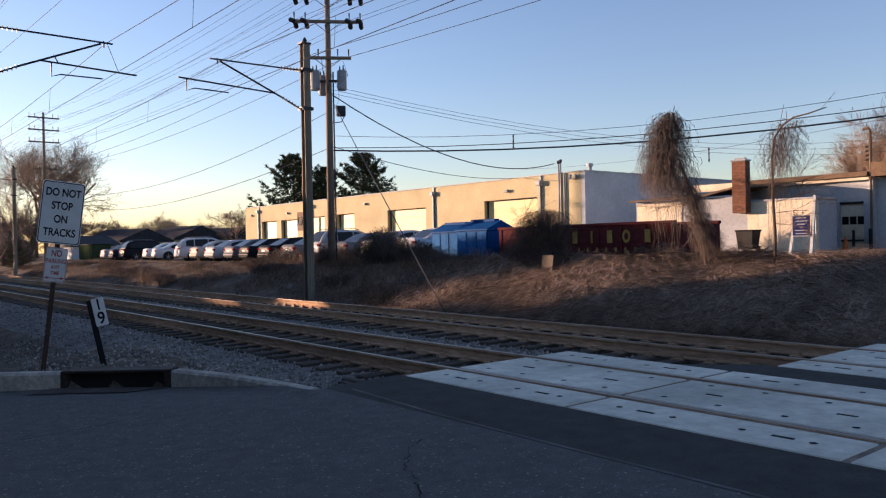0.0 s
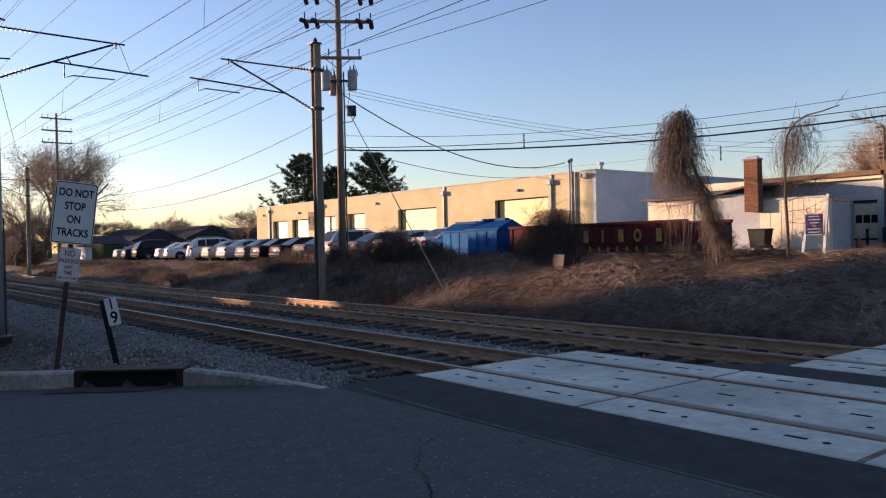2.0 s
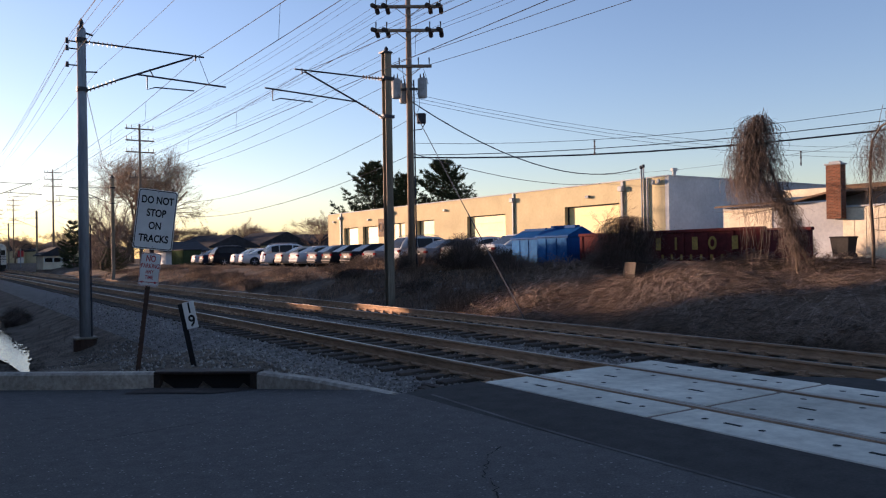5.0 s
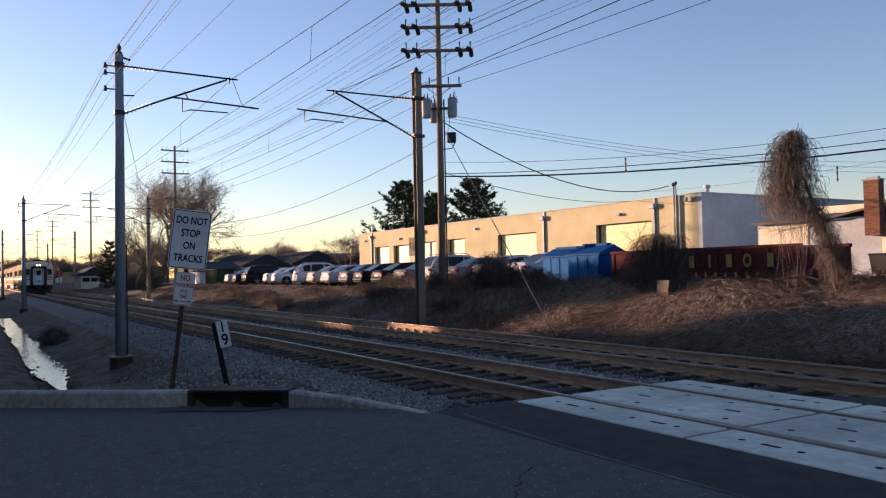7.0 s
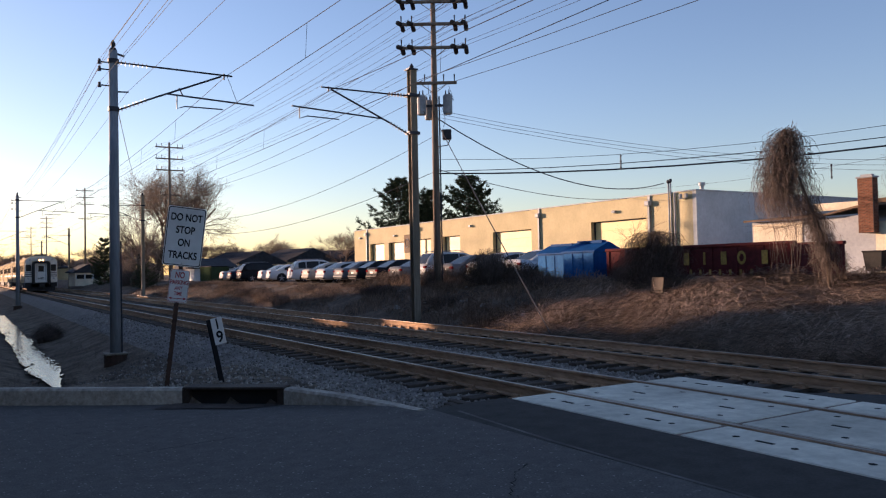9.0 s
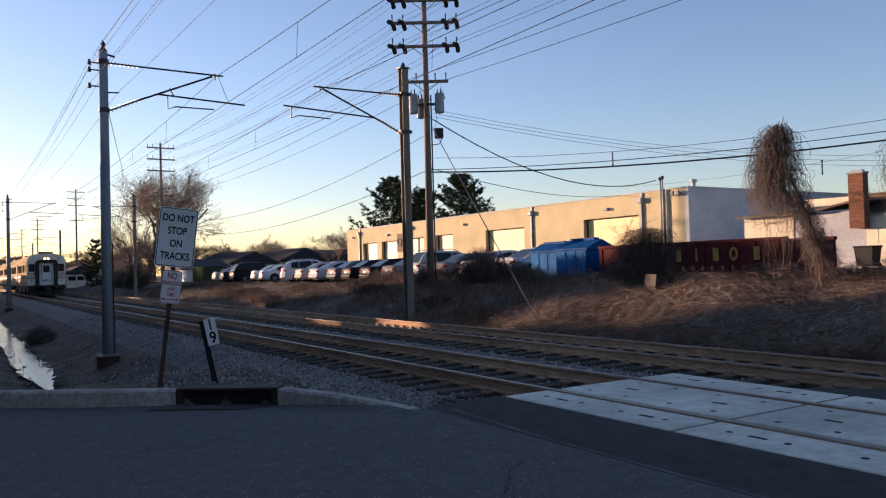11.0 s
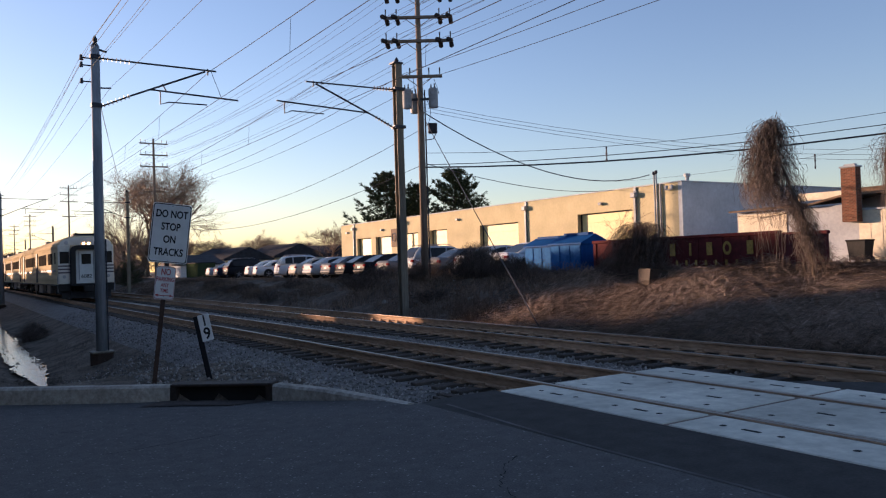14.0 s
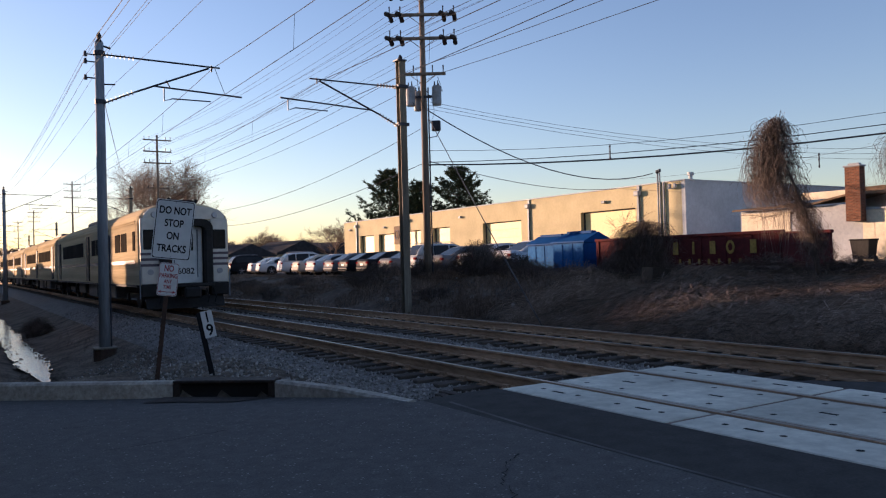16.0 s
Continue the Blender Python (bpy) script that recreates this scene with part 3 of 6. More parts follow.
def cantilever(m, side):
    """The hinged arm that holds the contact wire; side is +1 to the right of the mast."""
    s = side
    g = G().tube([(s * 0.95, 0, 7.52), (s * 3.35, 0, 7.50)], 0.026, 6).tube([(s * 0.9, 0, 6.55), (s * 3.02, 0, 7.46)], 0.03, 6).tube([(s * 3.1, 0, 7.55), (s * 3.1, 0, 7.36)], 0.022, 6)
    if s > 0:
        g.tube([(1.45, 0, 6.78), (4.0, 0, 6.68)], 0.026, 6).tube([(1.72, 0, 6.76), (1.72, 0, 6.38), (1.95, 0, 6.46), (3.05, 0, 6.47)], 0.02, 6).tube([(1.78, 0, 6.98), (1.9, 0, 6.76)], 0.018, 6)
        g.tube([(3.2, 0, 7.48), (3.5, 0, 6.7)], 0.008, 4)
    else:
        g.tube([(-1.2, 0, 6.66), (-4.35, 0, 6.8)], 0.026, 6).tube([(-4.1, 0, 6.79), (-4.1, 0, 6.42), (-3.85, 0, 6.52), (-2.75, 0, 6.5)], 0.02, 6)
    arm = part("cantilever", g, M["darkmetal"], m, "dark steel tube arm")
    for a, b in (((s * 0.15, 0, 7.53), (s * 0.95, 0, 7.52)), ((s * 0.15, 0, 6.2), (s * 0.9, 0, 6.55))):
        g = G()
        insulator(g, a, b)
        part("insulator", g, M["insul"], arm, "ribbed insulator")


def near_mast():
    m = thing("catenary_mast", "round grey-blue steel catenary mast on a concrete footing", "catenary mast", pose(3.6, 23.3, 0), "catenary masts")
    part("pole", G().tube([(0, 0, -0.6), (0, 0, 3), (0, 0, 7.85)], [0.145, 0.135, 0.115], 16), M["galv"], m, smooth=True)
    part("cap", G().tube([(0, 0, 7.85), (0, 0, 7.95), (0, 0, 8.05), (0, 0, 8.15)], [0.12, 0.05, 0.07, 0.02], 8), M["darkmetal"], m)
    part("footing", G().tube([(0, 0, -1.5), (0, 0, -0.62)], 0.3, 12), M["post"], m, "dark stained round footing")
    part("base_plate", G().box(-0.3, 0.3, -0.3, 0.3, -0.625, -0.57, 0.02), M["mast"], m)
    for z in (7.55, 6.2):
        part("clamp", G().tube([(0, 0, z - 0.06), (0, 0, z + 0.06)], 0.15, 12), M["darkmetal"], m)
    for z in (7.5, 7.3, 6.85):
        part("bracket", G().tube([(-0.1, 0, z), (-0.38, 0, z)], 0.02, 6).tube([(-0.36, 0, z - 0.06), (-0.36, 0, z + 0.08)], [0.05, 0.035], 8), M["darkmetal"], m)
    part("bracket", G().tube([(0.1, 0, 6.7), (0.4, 0, 6.72)], 0.022, 6), M["darkmetal"], m)
    part("bracket", G().tube([(0.05, 0, 7.78), (0.3, 0, 7.72)], 0.03, 6), M["darkmetal"], m)
    part("cable_conduit", G().tube([(0.16, -0.08, -0.9), (0.15, -0.06, 2.5)], 0.02, 6), M["darkmetal"], m)
    cantilever(m, 1)
    return m


def far_mast():
    m = thing("catenary_mast", "square rust-brown steel H-beam catenary mast", "catenary mast", pose(13.2, 23.35, 0), "catenary masts")
    w = 0.125
    part("pole", G().box(-w, w, -w, -w + 0.025, -0.7, 8.42).box(-w, w, w - 0.025, w, -0.7, 8.42).box(-0.012, 0.012, -w + 0.025, w - 0.025, -0.7, 8.42), M["mast"], m)
    part("cap", G().box(-0.2, 0.16, -0.17, 0.17, 8.42, 8.47).tube([(0, 0, 8.47), (0, 0, 8.56), (0, 0, 8.66)], [0.05, 0.08, 0.02], 8), M["darkmetal"], m)
    for z in (7.55, 6.25):
        part("clamp", G().box(-0.2, 0.2, -0.17, 0.17, z - 0.05, z + 0.05), M["darkmetal"], m)
    cantilever(m, -1)
    return m


_a = near_mast()
for _y in (68.6, 114, 160):
    copy_thing(_a, pose(3.6, _y, 0))
_b = far_mast()
for _y in (70.8, 125.6, 172):
    copy_thing(_b, pose(13.2, _y, 0))


def crossarm(pole, z, half, dead=True):
    a = part("crossarm", G().box(-half, half, -0.20, -0.08, z - 0.06, z + 0.06, 0.01).tube([(-0.6, -0.14, z), (0, -0.12, z - 0.45)], 0.015, 4).tube([(0.6, -0.14, z), (0, -0.12, z - 0.45)], 0.015, 4), M["wood"], pole)
    for x in (-half + 0.1, -half + 0.55, half - 0.55, half - 0.1):
        g = G()
        if dead:
            insulator(g, (x - 0.02, -0.2, z), (x - 0.12, -0.7, z - 0.1), 5, 0.1)
            insulator(g, (x + 0.02, -0.08, z), (x + 0.06, 0.42, z - 0.1), 5, 0.1)
        g.tube([(x, -0.14, z + 0.05), (x, -0.14, z + 0.36)], [0.02, 0.035], 6)
        part("insulator", g, M["insul"], a, "dark ribbed insulator")


def utility_pole(at, h, arms, rich=False, lab="tall weathered wooden utility pole with three crossarms"):
    p = thing("utility_pole", lab, "utility pole", at, "utility poles")
    part("pole", G().tube([(0, 0, -0.5), (0, 0, h * 0.5), (0, 0, h)], [0.165, 0.135, 0.095], 12), M["wood"], p, smooth=True)
    for z, hw in arms:
        crossarm(p, z, hw, dead=rich)
    if rich:
        crossarm(p, 8.45, 0.95, dead=False)
        for x, y, z, r in ((-0.55, -0.05, 7.55, 0.2), (-0.25, 0.25, 7.4, 0.18), (0.55, -0.1, 7.55, 0.2)):
            t = part("transformer", G().tube([(x, y, z - 0.42), (x, y, z - 0.36), (x, y, z + 0.34), (x, y, z + 0.4)], [r * 0.9, r, r, r * 0.8], 14), M["transf"], p, "pale grey transformer can", smooth=False)
            part("bushing", G().tube([(x + 0.06, y, z + 0.4), (x + 0.06, y, z + 0.62)], [0.04, 0.02], 6).tube([(x - 0.08, y, z + 0.4), (x - 0.08, y, z + 0.58)], [0.04, 0.02], 6), M["insul"], t)
            part("hanger", G().box(min(0, x), max(0, x), y - 0.03, y + 0.03, z - 0.1, z + 0.0), M["darkmetal"], t)
        f = part("floodlight", G().box(0.3, 0.68, -0.55, -0.25, 6.0, 6.42, 0.04), M["darkmetal"], p, "brown box floodlight")
        part("bracket", G().tube([(0.1, 0, 5.78), (0.5, -0.2, 5.8), (0.62, -0.35, 6.0)], 0.02, 6), M["darkmetal"], f)
        part("riser_conduit", G().tube([(0.2, -0.05, -0.3), (0.19, -0.05, 7.9)], 0.035, 6), M["darkmetal"], p)
    return p


utility_pole(pose(17.0, 28.15, LOT_Z, 0, 0, -32), 12.9, [(11.9, 1.45), (10.95, 1.45), (9.95, 1.45)], True, "tall wooden utility pole with transformers and a floodlight")
_p = utility_pole(pose(17.0, 77.8, 0.9), 13.4, [(12.9, 1.3), (11.8, 1.3), (10.7, 1.3), (8.3, 1.0)])
for _y, _x in ((139, 17), (208, 17), (250, 16.5), (330, 17)):
    copy_thing(_p, pose(_x, _y, 2.6 if _y < 300 else 1.5))


def wire(name, pts, sag, r=0.012, label="thin dark overhead wire", cat="overhead wire"):
    path = []
    for a, b in zip(pts, pts[1:]):
        a, b = Vector(a), Vector(b)
        n = 14
        for k in range(n + (b == Vector(pts[-1]))):
            s = k / n
            q = a.lerp(b, s)
            q.z -= sag * 4 * s * (1 - s)
            path.append(q)
    tagged(part(name, G().tube(path, r, 4, cap=False), M["wire"]), label, cat, group="overhead wires")


for _x, _ys, _st, _xs in ((6.75, (-22.4, 23.3, 68.6, 114, 160, 210), -1, 1), (10.25, (-24, 23.35, 70.8, 125.6, 172, 220), 1, -1)):
    wire("messenger_wire", [(_x, y, 7.48) for y in _ys], 0.42, 0.011)
    _c = [(_x - 0.12 + 0.2 * (k % 2), y, 6.54) for k, y in enumerate(_ys)]
    wire("contact_wire", _c, 0.03, 0.010)
    _drop = G()
    for _u, _v in zip(_ys[:4], _ys[1:5]):
        for _k in range(1, 7):
            _s = _k / 7
            _y = _u + (_v - _u) * _s
            _drop.tube([(_x, _y, 7.48 - 0.42 * 4 * _s * (1 - _s)), (_x - 0.05, _y, 6.46)], 0.006, 3)
    tagged(part("wire_droppers", _drop, M["wire"]), "thin droppers between messenger and contact wire", "overhead wire", kind="stuff")
for _x, _z in ((3.24, 7.56), (3.24, 7.36), (3.24, 6.92), (3.6, 8.15), (3.98, 6.74), (3.9, 7.74)):
    wire("feeder_wire", [(_x, y, _z) for y in (-22.4, 23.3, 68.6, 114, 160, 210)], 0.5, 0.006)
wire("guy_wire", [(3.72, 23.3, 6.15), (13.05, 70.8, 8.3)], 0.4, 0.01)
for _z, _zf in ((12.95, 13.85), (12.0, 12.75), (11.0, 11.65)):
    for _u in (-1.35, -0.9, 0.9, 1.35):
        _px, _py = 17 + _u * math.cos(radians(-32)), 28.15 + _u * math.sin(radians(-32))
        wire("power_line", [(17 + _u, -30, _z + 0.4), (_px, _py, _z), (17 + _u, 77.8, _zf), (17 + _u, 139, _zf + 1.6), (17 + _u, 208, _zf + 1.6), (17 + _u, 330, _zf)], 0.7, 0.008)
for _u, _z in ((-0.7, 9.5), (0.7, 9.5)):
    wire("power_line", [(17 + _u, -30, 9.8), (17 + _u, 28.15, _z), (17 + _u, 77.8, 9.3), (17 + _u, 139, 10.9)], 0.8, 0.011)
wire("telephone_cable", [(17, 28.15, 5.6), (36.5, 0.4, 7.54)], 1.12, 0.03, "thick black hanging telephone cable")
wire("telephone_cable", [(17, 28.15, 5.7), (36.5, 0.4, 7.82)], 1.01, 0.015, "thin black hanging telephone cable")
wire("telephone_cable", [(17, 28.15, 6.2), (36.5, 0.4, 9.0)], 1.45, 0.009, "thin black hanging telephone cable")
wire("telephone_cable", [(17, 28.15, 5.7), (17, 77.8, 6.3), (17, 139, 8)], 1.6, 0.013, "thick black hanging telephone cable")
wire("telephone_cable", [(17, 28.15, 7.2), (17, 77.8, 7.4), (17, 139, 9)], 1.7, 0.012, "black hanging telephone cable")
wire("service_drop", [(17, 28.15, 8.0), (39.8, 36.6, 7.0)], 1.4, 0.028, "thick black service cable to the building")
wire("service_drop", [(17, 28.15, 5.8), (39.8, 40.0, 6.3)], 0.5, 0.016, "thin service cable to the building")
for _k in range(3):
    wire("telephone_cable", [(17, 28.15, 8.3 - 0.15 * _k), (60, 18 - _k, 9.0 - 0.5 * _k)], 1.9, 0.008)
wire("telephone_cable", [(60, 60, 9.6), (36.5, -4, 8.5)], 1.2, 0.01)
wire("guy_wire", [(17.1, 28.0, 7.6), (12.7, 15.4, -0.3)], 0.05, 0.018, "pale slack guy wire down to the bank", "guy wire")
_s = thing("cable_spacer", "small dark insulated spacer hanging between two cables", "cable spacer", pose(21.4, 21.79, 5.5))
part("rod", G().tube([(0, 0, -0.28), (0, 0, 0.28)], 0.025, 6), M["darkmetal"], _s)
for _z in (-0.2, 0.05, 0.25):
    part("bead", G().tube([(0, 0, _z - 0.04), (0, 0, _z), (0, 0, _z + 0.04)], [0.02, 0.045, 0.02], 8), M["insul"], _s)
copy_thing(_s, pose(45, 28.04, 7.03) @ Matrix.Scale(1.6, 4))
for _k, (_a, _b, _c2) in enumerate((((16.6, 28.0, 9.4), (16.5, 27.8, 8.3), (17.0, 28.0, 7.9)), ((17.5, 27.8, 9.3), (17.8, 27.6, 8.2), (17.5, 27.75, 9.0)), ((16.9, 27.95, 8.8), (17.5, 27.6, 7.9), (17.15, 28.0, 7.3)), ((16.5, 28.2, 8.2), (16.7, 27.9, 7.3), (17.0, 28.0, 8.5)))):
    _pts = [Vector(_a).lerp(Vector(_b), s).lerp(Vector(_b).lerp(Vector(_c2), s), s) for s in [i / 10 for i in range(11)]]
    tagged(part("jumper_cable", G().tube(_pts, 0.012, 4), M["wire"]), "looping black jumper cable at the transformers", "jumper cable", group="jumper cables")


# ---- buildings ----
def dealership():
    b = thing("commercial_building", "long low tan stucco building with overhead doors and a white side", "building")
    X, Y0, Y1, Z0, Z1 = 40.0, 34.4, 85.4, LOT_Z - 0.3, 6.3
    opens = [(38.45, 43.98, 4.85), (51.2, 56.7, 4.75), (62.1, 65.2, 4.75), (67.5, 70.9, 4.7), (73.0, 76.6, 4.6), (77.7, 81.2, 4.6)]
    y = Y0
    for a, c, z in opens:
        part("wall", G().box(X, X + 0.5, y, a, Z0, Z1), M["stucco"], b)
        part("lintel", G().box(X, X + 0.5, a, c, z, Z1), M["stucco"], b)
        d = part("overhead_door", G().box(X + 0.4, X + 0.48, a, c, Z0, z), M["doorpanel"], b, "pale yellow sectional overhead door")
        n = 6
        for k in range(n):
            part("door_section", G().box(X + 0.37, X + 0.4, a + 0.06, c - 0.06, Z0 + (z - Z0) * k / n + 0.015, Z0 + (z - Z0) * (k + 1) / n - 0.015, 0.006), M["doorpanel"], d)
        part("door_frame", G().box(X + 0.3, X + 0.42, c - 0.12, c, Z0, z).box(X + 0.3, X + 0.42, a, a + 0.08, Z0, z).box(X + 0.3, X + 0.42, a, c, z - 0.08, z), M["darkmetal"], b)
        y = c
    part("wall", G().box(X, X + 0.5, y, Y1, Z0, Z1), M["stucco"], b)
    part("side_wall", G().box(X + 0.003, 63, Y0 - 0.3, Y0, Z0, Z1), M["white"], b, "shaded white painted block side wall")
    part("side_wall", G().box(X + 0.5, 63, Y1 - 0.3, Y1 - 0.003, Z0, Z1), M["stucco"], b)
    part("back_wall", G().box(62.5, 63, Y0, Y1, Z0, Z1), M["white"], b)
    part("roof", G().box(X + 0.3, 62.8, Y0 + 0.1, Y1 - 0.1, 5.8, 5.95), M["rooftar"], b)
    part("parapet_cap", G().box(X - 0.06, X + 0.56, Y0 - 0.36, Y1 + 0.05, Z1, Z1 + 0.08, 0.02), M["white"], b, "bright metal parapet cap")
    part("parapet_cap", G().box(X + 0.56, 63, Y0 - 0.36, Y0 + 0.06, Z1, Z1 + 0.08), M["white"], b)
    for y in (38.08, 50.07, 69.9, 81.9):
        p = part("downpipe", G().box(X - 0.16, X - 0.01, y - 0.08, y + 0.08, Z0, 5.6), M["galv"], b)
        part("rain_head", G().box(X - 0.35, X - 0.01, y - 0.22, y + 0.22, 5.6, 5.95, 0.04).box(X - 0.1, X + 0.02, y - 0.1, y + 0.1, 5.95, 6.3), M["transf"], p)
    for y, top, r in ((36.3, 6.95, 0.06), (36.12, 7.0, 0.05), (35.8, 6.3, 0.07)):
        fl = part("flue_pipe", G().tube([(X - 0.09, y, Z0), (X - 0.09, y, top)], r, 10), M["transf"], b)
        if top > 6.5:
            part("flue_cap", G().tube([(X - 0.09, y, top), (X - 0.09, y, top + 0.1), (X - 0.09, y, top + 0.24)], [r, r * 2.2, r * 1.8], 10), M["darkmetal"], fl, "dark flue cap")
    part("roof_vent", G().tube([(41.5, 34.9, 6.0), (41.5, 34.9, 6.75)], 0.13, 10).tube([(41.5, 34.9, 6.75), (41.5, 34.9, 6.95)], 0.22, 10), M["white"], b, "white capped roof vent")
    for y, z in ((41.4, 5.35), (47.2, 2.6), (60.1, 5.4), (75.0, 5.2), (83.6, 5.3)):
        part("wall_lamp", G().box(X - 0.25, X - 0.003, y - 0.18, y + 0.18, z, z + 0.2, 0.03), M["transf"], b, "small grey wall lamp")
    part("wall_emblem", G().box(X - 0.06, X - 0.003, 71.6, 73.0, 3.4, 5.3, 0.03), M["roofbrown"], b, "dark square emblem board")
    part("emblem_ring", G().tube([(X - 0.08, 72.3 + 0.45 * math.cos(a * 0.5236), 4.4 + 0.45 * math.sin(a * 0.5236)) for a in range(13)], 0.04, 4), M["alloy"], b)
    fl = part("floodlight_bracket", G().tube([(X - 0.01, 35.2, 5.85), (X - 0.3, 35.2, 5.85)], 0.03, 6).tube([(X - 0.25, 35.4, 5.85), (X - 0.25, 34.7, 5.85)], 0.03, 6), M["transf"], b)
    for y in (35.2, 34.75):
        part("floodlight", G().box(X - 0.3, X - 0.12, y - 0.12, y + 0.12, 5.88, 6.15, 0.04), M["transf"], fl, "grey twin floodlight")


dealership()


def workshop():
    b = thing("workshop", "white painted low workshop with brown roof edges and a brick chimney", "building")
    Z0 = LOT_Z - 0.3
    # main block with a panelled door
    X = 42.0
    part("wall", G().box(X, X + 0.4, 18.62, 23.6, Z0, 4.55), M["shaded_white"], b)
    part("wall", G().box(X, X + 0.4, 8.0, 17.4, Z0, 4.55), M["shaded_white"], b)
    part("wall", G().box(X, X + 0.4, 17.4, 18.62, 3.42, 4.55), M["shaded_white"], b)
    d = part("door", G().box(X + 0.2, X + 0.3, 17.4, 18.62, Z0, 3.3), M["cream"], b, "pale panelled door with three small panes")
    # solid near-black strip; the gap's shade is in its colour
    part("door_head", G().box(X + 0.05, X + 0.3, 17.4, 18.62, 3.3, 3.42), M["hole"], b, "dark strip painted as the shaded gap above the door")
    for k in range(3):
        part("pane", G().box(X + 0.17, X + 0.2, 17.46 + 0.39 * k, 17.78 + 0.39 * k, 2.25, 2.66), M["glass"], d)
    for k in range(4):
        part("door_panel", G().box(X + 0.18, X + 0.2, 17.44, 18.58, (0.95, 1.55, 2.72, 3.02)[k], (1.3, 2.15, 2.98, 3.26)[k]), M["cream"], d)
    part("lock_bar", G().box(X + 0.1, X + 0.17, 17.0, 19.0, 1.36, 1.46).box(X + 0.1, X + 0.17, 17.92, 18.04, 1.1, 1.95), M["darkmetal"], d, "dark steel bar across the door")
    part("roof", G().prism([(X - 0.5, 4.72), (X + 10, 5.3), (X + 10, 5.45), (X - 0.5, 4.86)], 8.0, 23.7), M["rooftar"], b)
    part("fascia", G().box(X - 0.56, X - 0.5, 17.0, 23.7, 4.66, 4.9), M["roofbrown"], b, "brown painted fascia")
    part("eave_board", G().box(X - 0.35, X - 0.003, 17.0, 23.6, 4.48, 4.66), M["cream"], b)
    part("corner_pilaster", G().box(X - 0.25, X - 0.003, 16.75, 17.05, Z0, 4.72, 0.02), M["shaded_white"], b, "white corner pilaster")
    part("downpipe", G().tube([(X - 0.34, 16.9, 4.7), (X - 0.34, 16.9, 2.0)], 0.06, 8), M["roofbrown"], b, "rust-brown downpipe")
    part("drain_pipe", G().tube([(X - 0.34, 16.95, 2.0), (X - 0.34, 16.95, 1.2), (X - 0.5, 16.85, 0.7)], 0.1, 8), M["rubber"], b, "black corrugated drain pipe")
    part("stove_pipe", G().tube([(X - 0.2, 16.95, 4.7), (X - 0.2, 16.95, 6.95), (X - 0.2, 17.05, 7.08), (X - 0.2, 17.3, 7.05)], 0.075, 8), M["roofbrown"], b, "rust-brown stove pipe")
    for k in range(4):
        part("pipe_insulator", G().tube([(X - 0.2, 17.02, 5.5 + 0.22 * k), (X - 0.2, 17.18, 5.5 + 0.22 * k)], 0.06, 8), M["insul"], b)
    part("blue_door", G().box(X - 0.04, X - 0.003, 15.4, 16.3, Z0, 3.2), M["blue"], b)
    part("gable_cladding", G().prism([(X - 0.7, 4.6), (X + 6, 4.6), (X + 6, 5.6), (X - 0.7, 5.3)], 8.0, 16.75), M["roofbrown"], b)
    part("side_wall", G().box(X + 0.4, X + 10, 23.3, 23.6, Z0, 4.55), M["shaded_white"], b)
    # lower annex with a shed roof, and the pale boarded bay beside it
    X = 38.0
    part("annex_wall", G().box(X, X + 0.3, 21.5, 28.5, Z0, 3.85), M["shaded_white"], b)
    part("annex_panel", G().box(X - 0.05, X - 0.003, 25.4, 28.4, Z0 + 0.2, 3.7), M["cream"], b, "cream board panel")
    part("bay_wall", G().box(X - 0.02, X + 0.3, 17.95, 21.5, Z0, 3.5), M["cream"], b, "pale cream boarded bay")
    for k in range(6):
        part("board", G().box(X - 0.035, X - 0.02, 18.02 + 0.58 * k, 18.57 + 0.58 * k, Z0 + 0.25, 3.42, 0.005), M["cream"], b)
    part("bay_cap", G().box(X - 0.1, X + 2.2, 17.85, 21.5, 3.5, 3.58), M["shaded_white"], b)
    part("annex_end", G().box(X + 0.3, X + 4, 28.2, 28.5, Z0, 3.85), M["shaded_white"], b)
    part("annex_end", G().box(X + 0.3, X + 2.2, 17.95, 18.25, Z0, 3.5), M["shaded_white"], b)
    part("annex_roof", G().loft([[(X - 0.5, y, z), (X + 4.4, y, z + 0.35), (X + 4.4, y, z + 0.5), (X - 0.5, y, z + 0.1)] for y, z in ((28.7, 3.85), (24.0, 3.88), (22.2, 4.2), (21.5, 4.25))]), M["roofbrown"], b, "brown sloping annex roof")
    part("soffit_board", G().loft([[(X + 1.35, y, z - 0.4), (X + 1.35, y, z), (X + 1.5, y, z), (X + 1.5, y, z - 0.4)] for y, z in ((25.6, 4.7), (22.3, 4.66))]), M["cream"], b, "weathered cream soffit board")
    c = part("chimney", G().box(X - 0.5, X - 0.06, 21.3, 22.06, 2.95, 5.62), M["mortar"], b, "red brick chimney")
    part("chimney_cap", G().box(X - 0.56, X, 21.24, 22.12, 5.62, 5.7, 0.02).box(X - 0.4, X - 0.16, 21.4, 21.95, 5.72, 5.8), M["transf"], c, "grey chimney cap")
    me = G().box(-0.012, 0.012, -0.115, 0.115, -0.032, 0.032)
    first = None
    for k in range(35):
        z = 2.99 + k * 0.0755
        spots = [(X - 0.5, 21.365, 0, 0.5), (X - 0.5, 21.557, 0, 1), (X - 0.5, 21.803, 0, 1), (X - 0.5, 21.995, 0, 0.5)] if k % 2 else [(X - 0.5, 21.434 + 0.246 * q, 0, 1) for q in range(3)]
        spots += [(X - 0.36 + 0.2 * q, 21.3, 90, 0.8) for q in range(2)]
